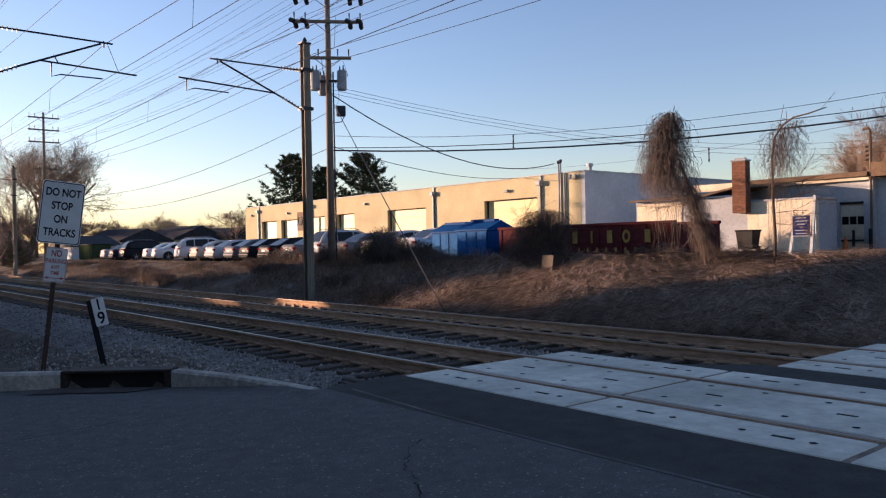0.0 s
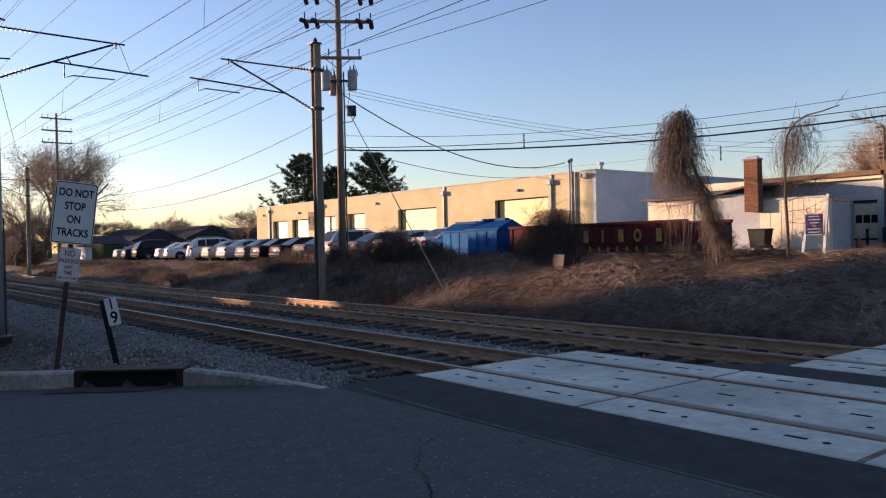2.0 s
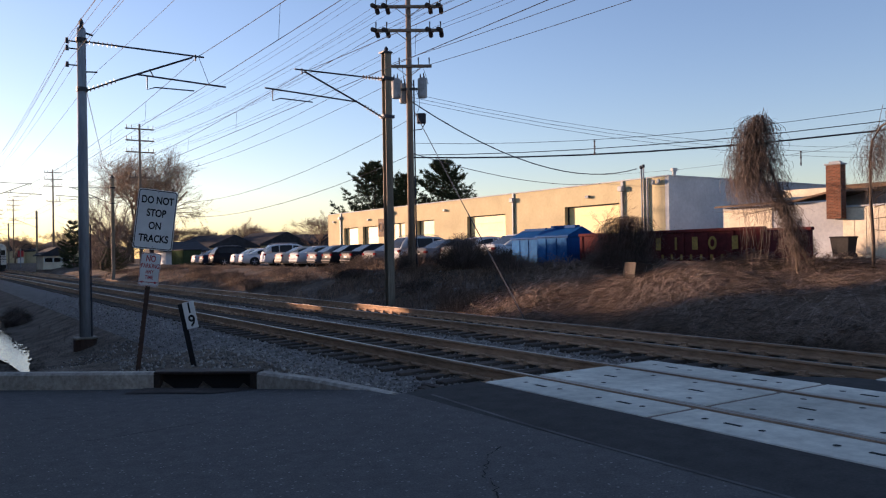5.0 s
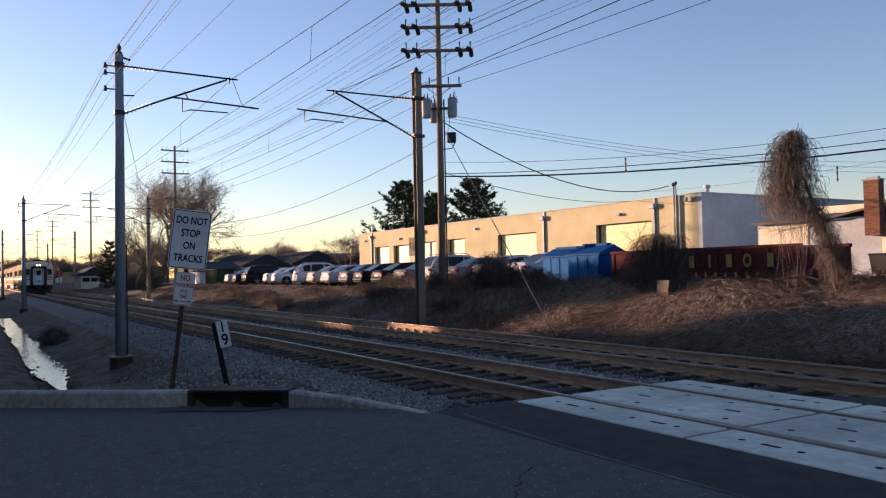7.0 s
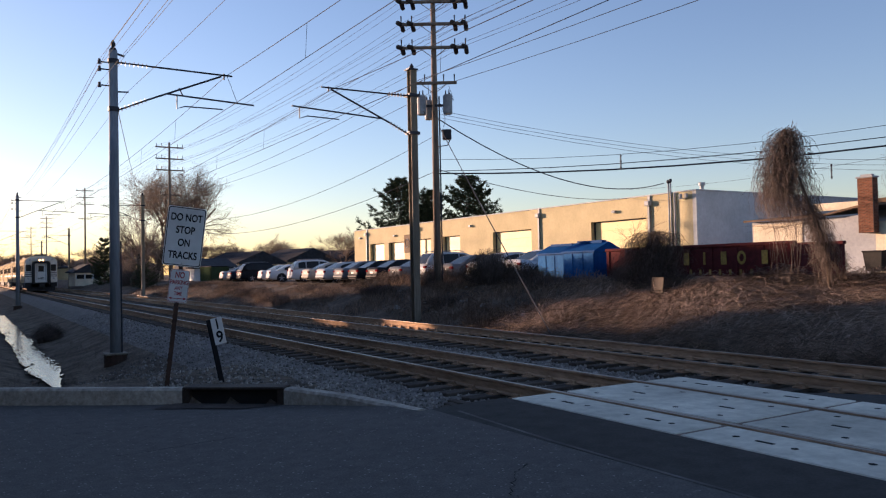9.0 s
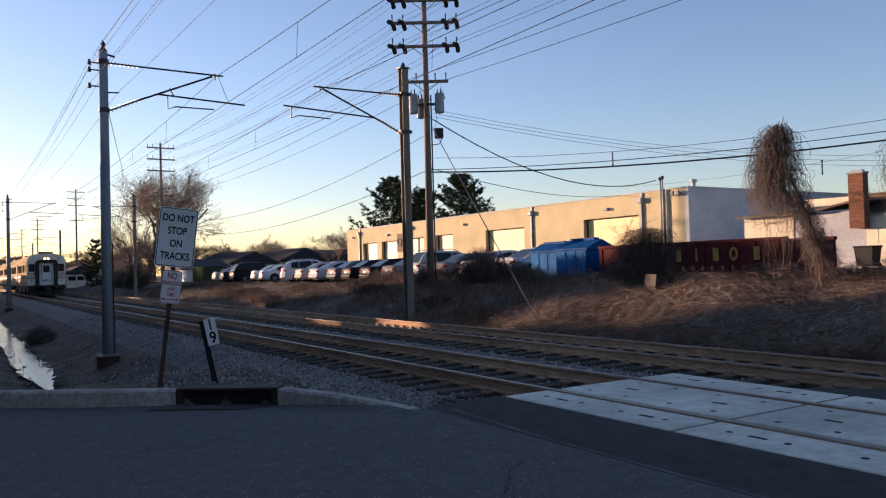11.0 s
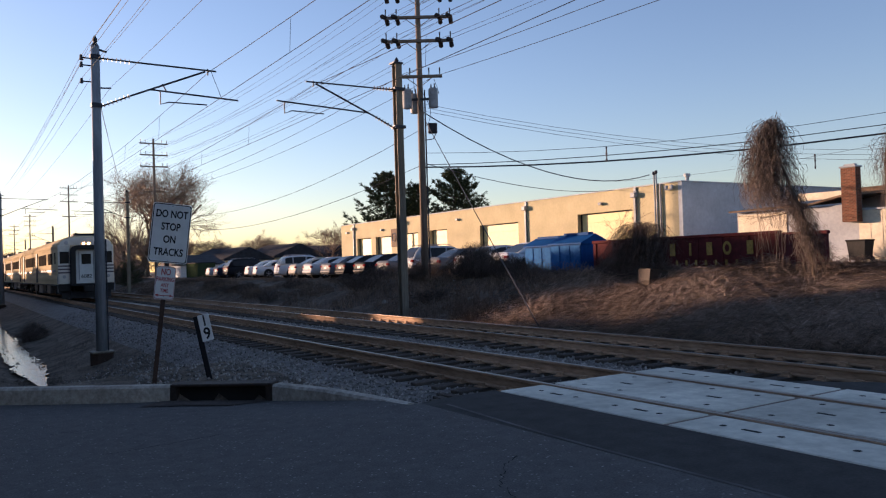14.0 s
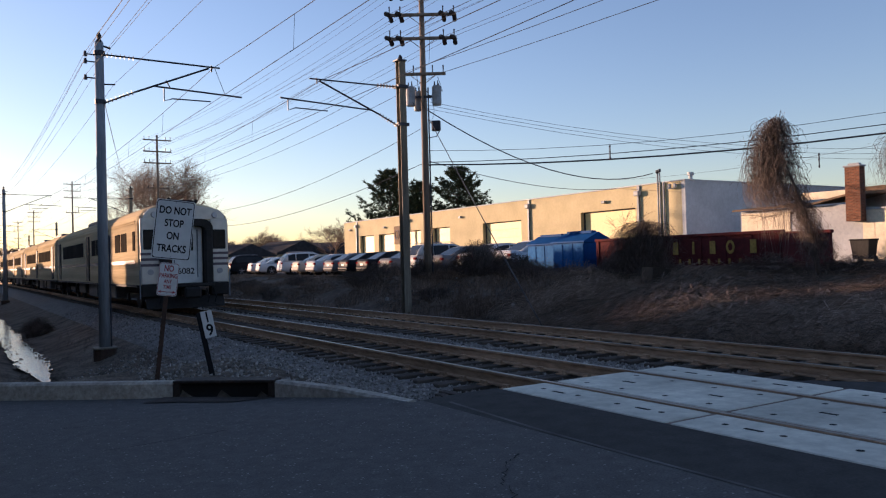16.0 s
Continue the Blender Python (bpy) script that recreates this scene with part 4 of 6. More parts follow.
        for x, y, a, cut in spots:
            if first is None:
                ob = first = part("brick", me, M["brick"], c)
            else:
                ob = new("brick", first.data)
                ob.parent = c
            ob.matrix_basis = pose(x, y, z, 0, 0, a) @ Matrix.Diagonal((1, cut, 1, 1))


workshop()


def notice_board():
    n = thing("notice_board", "navy notice board between two leaning white posts", "notice board", pose(30, 14.7, LOT_Z))
    for foot, head, z in ((0.54, 0.26, 1.52), (-0.31, -0.5, 2.26)):
        part("post", G().loft([[(-0.05, y - 0.055, h), (0.05, y - 0.055, h), (0.05, y + 0.055, h), (-0.05, y + 0.055, h)] for y, h in ((foot, -0.15), (head, z))]), M["white"], n)
    p = part("panel", G().box(-0.09, -0.06, -0.33, 0.36, 0.70, 1.52, 0.01), M["navy"], n)
    part("panel_edge", G().box(-0.096, -0.09, -0.33, 0.36, 0.70, 0.73).box(-0.096, -0.09, -0.33, 0.36, 1.49, 1.52), M["transf"], p)
    for k, w in enumerate((0.2, 0.24, 0.16, 0.05, 0.25, 0.22)):
        part("text_bar", G().box(-0.095, -0.09, 0.015 - w, 0.015 + w, 1.39 - k * 0.12, 1.43 - k * 0.12), M["transf"], p)


notice_board()


def house(x, y, w, d, h, rot, wallm, lab):
    b = thing("house", lab, "house", pose(x, y, 0.7, 0, 0, rot), "houses beyond the car park")
    part("wall", G().box(-w / 2, w / 2, -d / 2, d / 2, -0.5, h * 0.55), wallm, b)
    part("roof", G().loft([[(-w / 2 - 0.4, yy, h * 0.52), (-w / 2 - 0.4, yy, h * 0.58), (0, yy, h), (w / 2 + 0.4, yy, h * 0.58), (w / 2 + 0.4, yy, h * 0.52)] for yy in (-d / 2 - 0.3, d / 2 + 0.3)]), M["rooftar"], b, "dark shingle roof")
    for k in (-0.3, 0.05, 0.33):
        wn = part("window", G().box(k * w - 0.5, k * w + 0.5, -d / 2 - 0.03, -d / 2 - 0.003, h * 0.2, h * 0.42), M["glass"], b)
        part("window_frame", G().box(k * w - 0.6, k * w - 0.5, -d / 2 - 0.05, -d / 2 - 0.003, h * 0.18, h * 0.44).box(k * w + 0.5, k * w + 0.6, -d / 2 - 0.05, -d / 2 - 0.003, h * 0.18, h * 0.44), M["white"], wn)
    return b


house(38.5, 124, 9, 9, 4.3, 20, M["cream"], "cream house with a dark shingle roof")
house(49, 128, 10, 9, 4.9, 15, M["stucco"], "tan house with a dark shingle roof")
house(59, 134, 10, 9, 4.8, 25, M["cream"], "pale house with a dark shingle roof")
house(27, 104, 16, 5, 2.9, 85, M["white"], "low white shed with a dark roof")

house(14.8, 122, 3.4, 3.0, 2.6, 10, M["cream"], "small pale shed beside the railway")
house(10.5, 262, 14, 9, 6.0, 10, M["stucco"], "distant dark-roofed house beyond the railway")
house(20, 250, 15, 9, 6.5, 5, M["stucco"], "distant dark-roofed house beyond the railway")
house(31, 245, 15, 9, 6.0, 15, M["stucco"], "distant dark-roofed house beyond the railway")
house(44, 250, 15, 9, 6.0, 0, M["stucco"], "distant dark-roofed house beyond the railway")
_cs = thing("crossing_signal", "red and white crossing signal post by the railway", "crossing signal", pose(14.6, 165, -0.2))
part("mast", G().tube([(0, 0, -0.3), (0, 0, 4.0)], 0.09, 8), M["galv"], _cs)
part("sign_panel", G().box(-0.5, 0.5, -0.05, 0.0, 2.4, 3.5, 0.02), M["sign_red"], _cs)
part("sign_panel", G().box(-0.5, 0.5, -0.05, 0.0, 1.2, 2.2, 0.02), M["sign_white"], _cs)


# ---- containers ----
def blue_bin(x, y):
    b = thing("storage_bin", "scuffed blue steel storage bin with a peaked lid", "storage bin", pose(x, y, LOT_Z + 0.02), "blue storage bins")
    w, d, h = 1.35, 1.75, 1.12
    part("body", G().box(0, w, 0, d, 0.05, h, 0.02), M["blue"], b)
    part("lid", G().loft([[(-0.05, yy, h), (-0.05, yy, h + 0.05), (w / 2, yy, h + 0.38), (w + 0.05, yy, h + 0.05), (w + 0.05, yy, h)] for yy in (-0.05, d + 0.05)]), M["blue"], b)
    for k in range(3):
        part("side_panel", G().box(-0.025, 0.0, 0.05 + k * 0.57, 0.57 + k * 0.57, 0.12, h - 0.05, 0.008), M["bluelight"], b)
    part("end_rail", G().box(0.1, w - 0.1, -0.04, 0, 0.45, 0.55), M["blue"], b)
    part("ridge_hinge", G().box(w / 2 - 0.12, w / 2 + 0.12, 0.2, d - 0.2, h + 0.34, h + 0.44), M["blue"], b)
    for yy in (0.15, d - 0.15):
        part("skid", G().box(0, w, yy - 0.06, yy + 0.06, 0, 0.08), M["iron"], b)


blue_bin(19.5, 21.3)
blue_bin(20.9, 24.6)


def dumpster():
    b = thing("roll_off_dumpster", "long maroon steel roll-off dumpster with faded yellow markings", "dumpster", pose(19.0, 12.95, LOT_Z + 0.02))
    L, W, H = 7.2, 2.3, 1.08
    part("side", G().box(0, 0.06, 0, L, 0.15, H).box(W - 0.06, W, 0, L, 0.15, H), M["maroon"], b)
    part("end", G().box(0.06, W - 0.06, 0, 0.06, 0.15, H), M["maroon"], b)
    part("end", G().box(0.06, W - 0.06, L - 0.06, L, 0.15, H), M["maroon"], b)
    part("floor", G().box(0.06, W - 0.06, 0.06, L - 0.06, 0.15, 0.2), M["iron"], b)
    part("top_rail", G().box(-0.05, 0.1, -0.03, L + 0.03, H, H + 0.1, 0.02).box(W - 0.1, W + 0.05, -0.03, L + 0.03, H, H + 0.1, 0.02), M["maroon"], b)
    for k in range(9):
        y = 0.12 + k * (L - 0.24) / 8
        part("rib", G().box(-0.03, 0, y - 0.04, y + 0.04, 0.15, H), M["maroon"], b)
    for k in range(2):
        part("runner", G().box(0.4 + k * 1.3, 0.6 + k * 1.3, 0.1, L - 0.1, 0, 0.15), M["iron"], b)
    # faded painted shapes: rings, a bar and slanted blocks, then a row of short bars
    def ring_mark(y, w):
        g = G()
        n = 14
        o = [(y + w * math.cos(a * 6.2832 / n), 0.76 + 0.2 * math.sin(a * 6.2832 / n)) for a in range(n)]
        q = [(y + w * 0.5 * math.cos(a * 6.2832 / n), 0.76 + 0.11 * math.sin(a * 6.2832 / n)) for a in range(n)]
        return g.add([(-0.036, u, v) for u, v in o] + [(-0.036, u, v) for u, v in q], [(a, (a + 1) % n, n + (a + 1) % n, n + a) for a in range(n)])

    for y in (4.38, 1.66):
        part("marking", ring_mark(y, 0.15), M["yellow"], b, "faded yellow painted ring")
    for y, w in ((3.66, 0.2), (2.98, 0.08), (2.28, 0.2), (0.9, 0.2)):
        part("marking", G().box(-0.038, -0.032, y - w / 2, y + w / 2, 0.57, 0.95), M["yellow"], b, "faded yellow painted block")
    for k in range(7):
        part("number_bar", G().box(-0.038, -0.032, 1.3 + k * 0.36, 1.38 + k * 0.36, 0.27, 0.43), M["yellow"], b)


dumpster()
_t = thing("steel_tub", "rusty open steel tub lying on the bank", "tub", pose(15.6, 14.4, ground_z(15.6, 14.4) + 0.1, 0, 8, -20))
part("shell", G().box(-0.25, 0.25, -0.32, 0.32, 0, 0.03).box(-0.25, -0.22, -0.32, 0.32, 0, 0.42).box(0.22, 0.25, -0.32, 0.32, 0, 0.42).box(-0.22, 0.22, -0.32, -0.29, 0, 0.42), M["iron"], _t)
_t2 = thing("green_dumpster", "dark green steel dumpster beside the parked cars", "dumpster", pose(21.5, 80, lot_z(80) + 0.02))
part("body", G().box(0, 1.8, 0, 4.5, 0.05, 1.5, 0.04), mat("dark_green_paint", (0.05, 0.075, 0.04), (0.03, 0.045, 0.025), 6, 0.8, 0.1, spec=0.0), _t2)
part("lid", G().box(-0.05, 1.85, -0.05, 4.55, 1.5, 1.58, 0.02), M["rubber"], _t2)
_wb = thing("waste_cart", "dark grey waste cart standing against the workshop wall", "waste cart", pose(36.6, 20.7, LOT_Z + 0.02))
part("body", G().loft([[(-0.4 * q, -0.45 * q, z), (0.4 * q, -0.45 * q, z), (0.4 * q, 0.45 * q, z), (-0.4 * q, 0.45 * q, z)] for q, z in ((0.8, 0.12), (1.0, 1.0))]), M["trainblack"], _wb)
part("lid", G().box(-0.44, 0.44, -0.49, 0.49, 1.0, 1.08, 0.02), M["rubber"], _wb)
for _y in (-0.38, 0.38):
    part("wheel", G().tube([(0.3, _y - 0.04, 0.14), (0.3, _y + 0.04, 0.14)], 0.14, 12), M["rubber"], _wb)
_t3 = thing("traffic_cone", "small orange traffic cone by the workshop", "traffic cone", pose(41.0, 17.9, LOT_Z - 0.02))
part("cone", G().tube([(0, 0, 0.04), (0, 0, 0.7)], [0.17, 0.03], 10), M["orange"], _t3)
part("base", G().box(-0.2, 0.2, -0.2, 0.2, 0, 0.04), M["rubber"], _t3)


# ---- parked cars ----
def car_paint(name, c):
    return mat(name, c, tuple(v * 0.92 for v in c), 3, 0.45, 0, big=0.05, spec=0.03)


PAINT = dict(white=car_paint("white_car_paint", (0.58, 0.60, 0.62)), silver=car_paint("silver_car_paint", (0.42, 0.44, 0.46)), black=car_paint("black_car_paint", (0.018, 0.019, 0.023)), grey=car_paint("grey_car_paint", (0.13, 0.14, 0.155)),
             navy=car_paint("navy_car_paint", (0.025, 0.035, 0.06)), beige=car_paint("champagne_car_paint", (0.42, 0.39, 0.34)))


def parked_car(kind, colour, at):
    suv = kind == "suv"
    L, W = (4.7, 0.94) if suv else (4.85, 0.92)
    lab = {"white": "white", "silver": "silver", "black": "black", "grey": "dark grey", "navy": "dark blue", "beige": "champagne"}[colour]
    c = thing("parked_car", f"{lab} {'sport utility car' if suv else 'saloon car'} parked in a row on the lot", "car", at, "parked cars")
    belt, roof = (1.06, 1.70) if suv else (0.95, 1.45)
    paint = PAINT[colour]

    def ring(x, w, z0, z1):
        zm = z0 + (z1 - z0) * 0.55
        return [(x, -w * 0.86, z0), (x, -w * 0.97, z0 + 0.1), (x, -w, zm), (x, -w * 0.975, z1 - 0.1), (x, -w * 0.9, z1 - 0.02), (x, -w * 0.45, z1 + 0.015), (x, w * 0.45, z1 + 0.015), (x, w * 0.9, z1 - 0.02),
                (x, w * 0.975, z1 - 0.1), (x, w, zm), (x, w * 0.97, z0 + 0.1), (x, w * 0.86, z0)]

    back = belt - 0.02 if suv else belt + 0.04
    st = [(0.0, W * 0.82, 0.46, back - 0.16), (0.05, W * 0.9, 0.36, back - 0.06), (0.16, W * 0.96, 0.28, back), (0.6, W, 0.22, belt + 0.02), (1.6, W, 0.2, belt), (3.1, W, 0.2, belt - 0.01), (3.5, W, 0.21, belt - 0.05),
          (4.1, W * 0.98, 0.22, belt - 0.12), (L - 0.3, W * 0.92, 0.24, belt - 0.2), (L - 0.1, W * 0.82, 0.28, belt - 0.3), (L, W * 0.7, 0.4, belt - 0.42)]
    body = part("body", G().loft([ring(*q) for q in st]), paint, c, smooth=True)
    # greenhouse: a roofline, with the glass laid on its painted shell
    line = [(0.1, belt), (0.3, belt + 0.32), (0.55, roof - 0.09), (1.0, roof - 0.02), (1.9, roof), (2.5, roof - 0.04), (2.85, roof - 0.17), (3.6, belt)] if suv else \
           [(0.62, belt + 0.02), (1.0, belt + 0.21), (1.4, roof - 0.09), (1.8, roof - 0.01), (2.2, roof), (2.55, roof - 0.05), (2.9, roof - 0.18), (3.65, belt - 0.03)]

    def half(z):
        return W * (0.95 - 0.17 * max(0.0, (z - belt) / (roof - belt)))

    rings = []
    for x, z in line:
        w = half(z)
        e = min(0.07, max(0.0, z - belt) * 0.4)
        rings.append([(x, -W * 0.95, belt - 0.06), (x, -w, z - e), (x, -w + 0.14, z), (x, w - 0.14, z), (x, w, z - e), (x, W * 0.95, belt - 0.06)])
    cabin = part("cabin", G().loft(rings), paint, c, smooth=True)
    cuts = ((0.5, 1.05), (1.12, 2.05), (2.13, 3.05)) if suv else ((1.2, 2.05), (2.13, 3.1))
    for sgn in (-1, 1):
        for a, b in cuts:
            g = G()
            n = 6
            for k in range(n + 1):
                x = a + (b - a) * k / n
                top = max(belt + 0.03, interp(x, line) - 0.11)
                for z in (belt + 0.02, top):
                    g.v.append((x, sgn * (half(z) + 0.012), z))
            g.f = [(2 * k, 2 * k + 2, 2 * k + 3, 2 * k + 1) for k in range(n)]
            part("side_window", g, M["carglass"], cabin, "dark side glass")
        part("tail_lamp", G().box(-0.012, 0.22, sgn * W * 0.74 - 0.15, sgn * W * 0.74 + 0.15, belt - 0.24, belt - 0.1, 0.03), M["taillight"], body, "red tail lamp")
        part("mirror", G().box(3.0, 3.14, sgn * (W + 0.07) - 0.09, sgn * (W + 0.07) + 0.09, belt, belt + 0.13, 0.03), paint, c)
        part("sill", G().box(1.25, 3.45, sgn * (W - 0.04) - 0.03, sgn * (W - 0.04) + 0.03, 0.2, 0.27, 0.01), M["rubber"], body)
        if suv:
            part("roof_rail", G().tube([(0.7, sgn * W * 0.7, roof + 0.0), (0.9, sgn * W * 0.7, roof + 0.05), (2.2, sgn * W * 0.7, roof + 0.06), (2.5, sgn * W * 0.7, roof)], 0.02, 5), M["alloy"], c)
    for span, name in ((line[:3], "rear_window"), (line[5:], "windscreen")):
        g = G()
        for x, z in span:
            inset = 0.2 if name == "rear_window" else 0.14
            for sgn in (-1, 1):
                g.v.append((x, sgn * (half(z) - inset), z + 0.014))
        g.f = [(0, 1, 3, 2), (2, 3, 5, 4)]
        part(name, g, M["carglass"], cabin, "dark glass")
    part("bumper", G().box(-0.06, 0.16, -W * 0.86, W * 0.86, 0.36, 0.56, 0.06), paint, body)
    part("bumper_trim", G().box(-0.065, 0.05, -W * 0.7, W * 0.7, 0.28, 0.36, 0.02), M["rubber"], body)
    part("number_plate", G().box(-0.02, 0.04, -0.2, 0.2, 0.62, 0.74), M["sign_white"], body)
    for x in (0.95, 3.85):
        for sgn in (-1, 1):
            y = sgn * (W - 0.11)
            # a solid black disc gives the wheel well its shade by colour
            part("wheel_arch", G().tube([(x, y - 0.09, 0.35), (x, y + sgn * 0.115, 0.35)], 0.395, 18), M["hole"], body, "black disc painted as the shade in the wheel arch")
            w = part("wheel", G().tube([(x, y - 0.11, 0.335), (x, y - 0.09, 0.335), (x, y + 0.11, 0.335), (x, y + 0.13, 0.335)] if sgn > 0 else [(x, y - 0.13, 0.335), (x, y - 0.11, 0.335), (x, y + 0.09, 0.335), (x, y + 0.11, 0.335)], [0.29, 0.335, 0.335, 0.29], 18), M["rubber"], c, "black tyre")
            # black disc behind the spokes, coloured as the shade between them
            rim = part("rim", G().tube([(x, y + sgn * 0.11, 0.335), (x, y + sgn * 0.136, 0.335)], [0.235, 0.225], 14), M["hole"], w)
            spokes = G().tube([(x, y + sgn * 0.13, 0.335), (x, y + sgn * 0.15, 0.335)], [0.06, 0.05], 8)
            for k in range(5):
                a = k * 1.2566 + 0.3
                spokes.tube([(x + 0.05 * math.cos(a), y + sgn * 0.145, 0.335 + 0.05 * math.sin(a)), (x + 0.225 * math.cos(a), y + sgn * 0.142, 0.335 + 0.225 * math.sin(a))], 0.024, 4)
            if sgn < 0:
                part("spokes", spokes, M["alloy"], w)
    return c


_row = [("saloon", "silver", 75.3), ("saloon", "navy", 73.0), ("suv", "black", 69.6), ("saloon", "white", 64.8), ("saloon", "white", 62.6), ("suv", "white", 57.4), ("saloon", "beige", 53.9), ("saloon", "silver", 51.2), ("saloon", "grey", 48.7),
        ("saloon", "black", 46.4), ("saloon", "black", 43.3), ("saloon", "grey", 40.7), ("suv", "silver", 38.0), ("saloon", "grey", 35.2), ("saloon", "silver", 32.3), ("saloon", "white", 29.4)]
_r = random.Random(4)
for _k, _c, _y in _row:
    parked_car(_k, _c, pose(21.0 + _r.uniform(-0.2, 0.2), _y - 0.95, lot_z(_y - 0.9) + 0.02, 0, 0, _r.uniform(-2, 2) - (8 if 56 < _y < 66 else 2)))
for _k, _c, _y in (("saloon", "navy", 60.0), ("suv", "white", 51.0), ("suv", "silver", 42.3)):
    parked_car(_k, _c, pose(29.0, _y, lot_z(_y) + 0.02, 0, 0, _r.uniform(-2, 2)))


# ---- trees and brush ----
def strand(v, f, pts, r0, r1):
    """A thin three-sided stem; faster than tube()."""
    n = len(pts)
    o = len(v)
    for i, (x, y, z) in enumerate(pts):
        r = r0 + (r1 - r0) * i / (n - 1)
        v.append((x + r, y, z - r * 0.5))
        v.append((x - r * 0.5, y + r * 0.87, z))
        v.append((x - r * 0.5, y - r * 0.87, z + r * 0.5))
    for i in range(n - 1):
        a = o + i * 3
        for k in range(3):
            f.append((a + k, a + (k + 1) % 3, a + 3 + (k + 1) % 3, a + 3 + k))


def from_lists(v, f):
    g = G()
    g.v, g.f = v, f
    return g


def branch(rnd, v, f, p, d, length, r, depth, spread, droop, rmin=0.01):
    """Grow one limb and its forks."""
    pts = [tuple(p)]
    n = 4
    q, dd = Vector(p), Vector(d)
    for _ in range(n):
        dd = (dd + Vector((rnd.gauss(0, 0.12), rnd.gauss(0, 0.12), rnd.gauss(0, 0.08) - droop))).normalized()
        q = q + dd * (length / n)
        pts.append(tuple(q))
    strand(v, f, pts, r, max(rmin, r * 0.62))
    if depth == 0:
        return
    for _ in range(rnd.randint(3, 4)):
        i = min(n, int(rnd.uniform(0.35, 1.0) * n))
        base = Vector(pts[i])
        nd = (dd + Vector((rnd.gauss(0, spread), rnd.gauss(0, spread), rnd.gauss(0.08, spread * 0.6)))).normalized()
        branch(rnd, v, f, base, nd, length * rnd.uniform(0.58, 0.86), max(rmin, r * 0.5), depth - 1, spread, droop, rmin)


def bare_tree(seed, h, lean=(0, 0), label="leafless deciduous tree with fine grey-brown twigs", depth=5, spread=0.55, rmin=0.012, material="twig"):
    rnd = random.Random(seed)
    t = thing("bare_tree", label, "tree", group="bare trees")
    tv, tf, cv, cf = [], [], [], []
    g = G()
    r = h * 0.022
    path = [(0, 0, -0.4)] + [(lean[0] * s + rnd.gauss(0, 0.02) * h, lean[1] * s, h * 0.42 * s) for s in (0.3, 0.6, 1.0)]
    g.tube(path, [r * 1.25, r, r * 0.9, r * 0.7], 9)
    part("trunk", g, M["bark"], t, smooth=True)
    for k in range(7):
        a = k * 0.9 + rnd.random()
        s = rnd.uniform(0.45, 1.0)
        z = h * 0.42 * s
        up = rnd.uniform(0.5, 1.3)
        branch(rnd, cv, cf, (lean[0] * s, lean[1] * s, z), Vector((math.cos(a), math.sin(a), up)).normalized(), h * 0.27, r * 0.5, depth - 1, spread, 0.0, rmin)
    part("crown", from_lists(cv, cf), M[material], t, "dense fan of bare twigs")
    return t


_t1 = bare_tree(1, 16.5, (1.8, -0.5), depth=6, rmin=0.008, spread=0.46)
_t1.matrix_basis = pose(28.0, 143.4, 0.4) @ Matrix.Scale(1.5, 4)
_t2b = bare_tree(2, 14.5, (-0.6, 0.5), depth=6, rmin=0.008, spread=0.48)
_t2b.matrix_basis = pose(37.1, 148.5, 0.6, 0, 0, 40) @ Matrix.Scale(1.75, 4)
copy_thing(_t2b, pose(15.5, 88, 0.0, 0, 0, 200) @ Matrix.Scale(0.36, 4))
# woods behind the houses and behind the workshop
_far = bare_tree(5, 9.0, (0.2, 0), "distant leafless tree in a hazy row", 6, 0.5, 0.009)
_far.matrix_basis = pose(33, 150, 0.5)
_r = random.Random(8)
for _k in range(54):
    _x = 22 + _k * 1.55 + _r.uniform(-1, 1)
    copy_thing(_far, pose(_x, 150 + _r.uniform(-12, 16), 0.3, 0, 0, _r.uniform(0, 360)) @ Matrix.Scale(_r.uniform(0.68, 1.0), 4))
for _k in range(12):
    copy_thing(_far, pose(9 + _k * 1.7, 230 + _r.uniform(-20, 40), 0, 0, 0, _r.uniform(0, 360)) @ Matrix.Scale(_r.uniform(0.7, 1.1), 4))
_wt = bare_tree(12, 11.0, (0.3, 0.2), "brown leafless tree behind the workshop", 6, 0.42, 0.008)
_wt.matrix_basis = pose(68, 27, 0.8)
for _x, _y, _s in ((72, 24, 1.3), (66, 22.5, 1.15), (66, 19.5, 1.2), (64, 17, 1.1), (75, 29, 0.9), (90, 44, 0.8), (92, 39, 0.85), (95, 49, 0.75), (88, 35, 0.8), (70, 19, 1.0), (96, 54, 0.75), (68, 21, 1.25), (63, 19, 1.1), (71, 26.5, 1.1), (65, 24.5, 0.95), (62, 15.5, 1.15), (69, 23, 1.2), (93, 46, 0.8), (89, 41, 0.8)):
    copy_thing(_wt, pose(_x, _y, 0.8, 0, 0, _x * 37 % 360) @ Matrix.Scale(_s, 4))
copy_thing(_far, pose(44, 97, 0.5, 0, 0, 20) @ Matrix.Scale(0.85, 4))


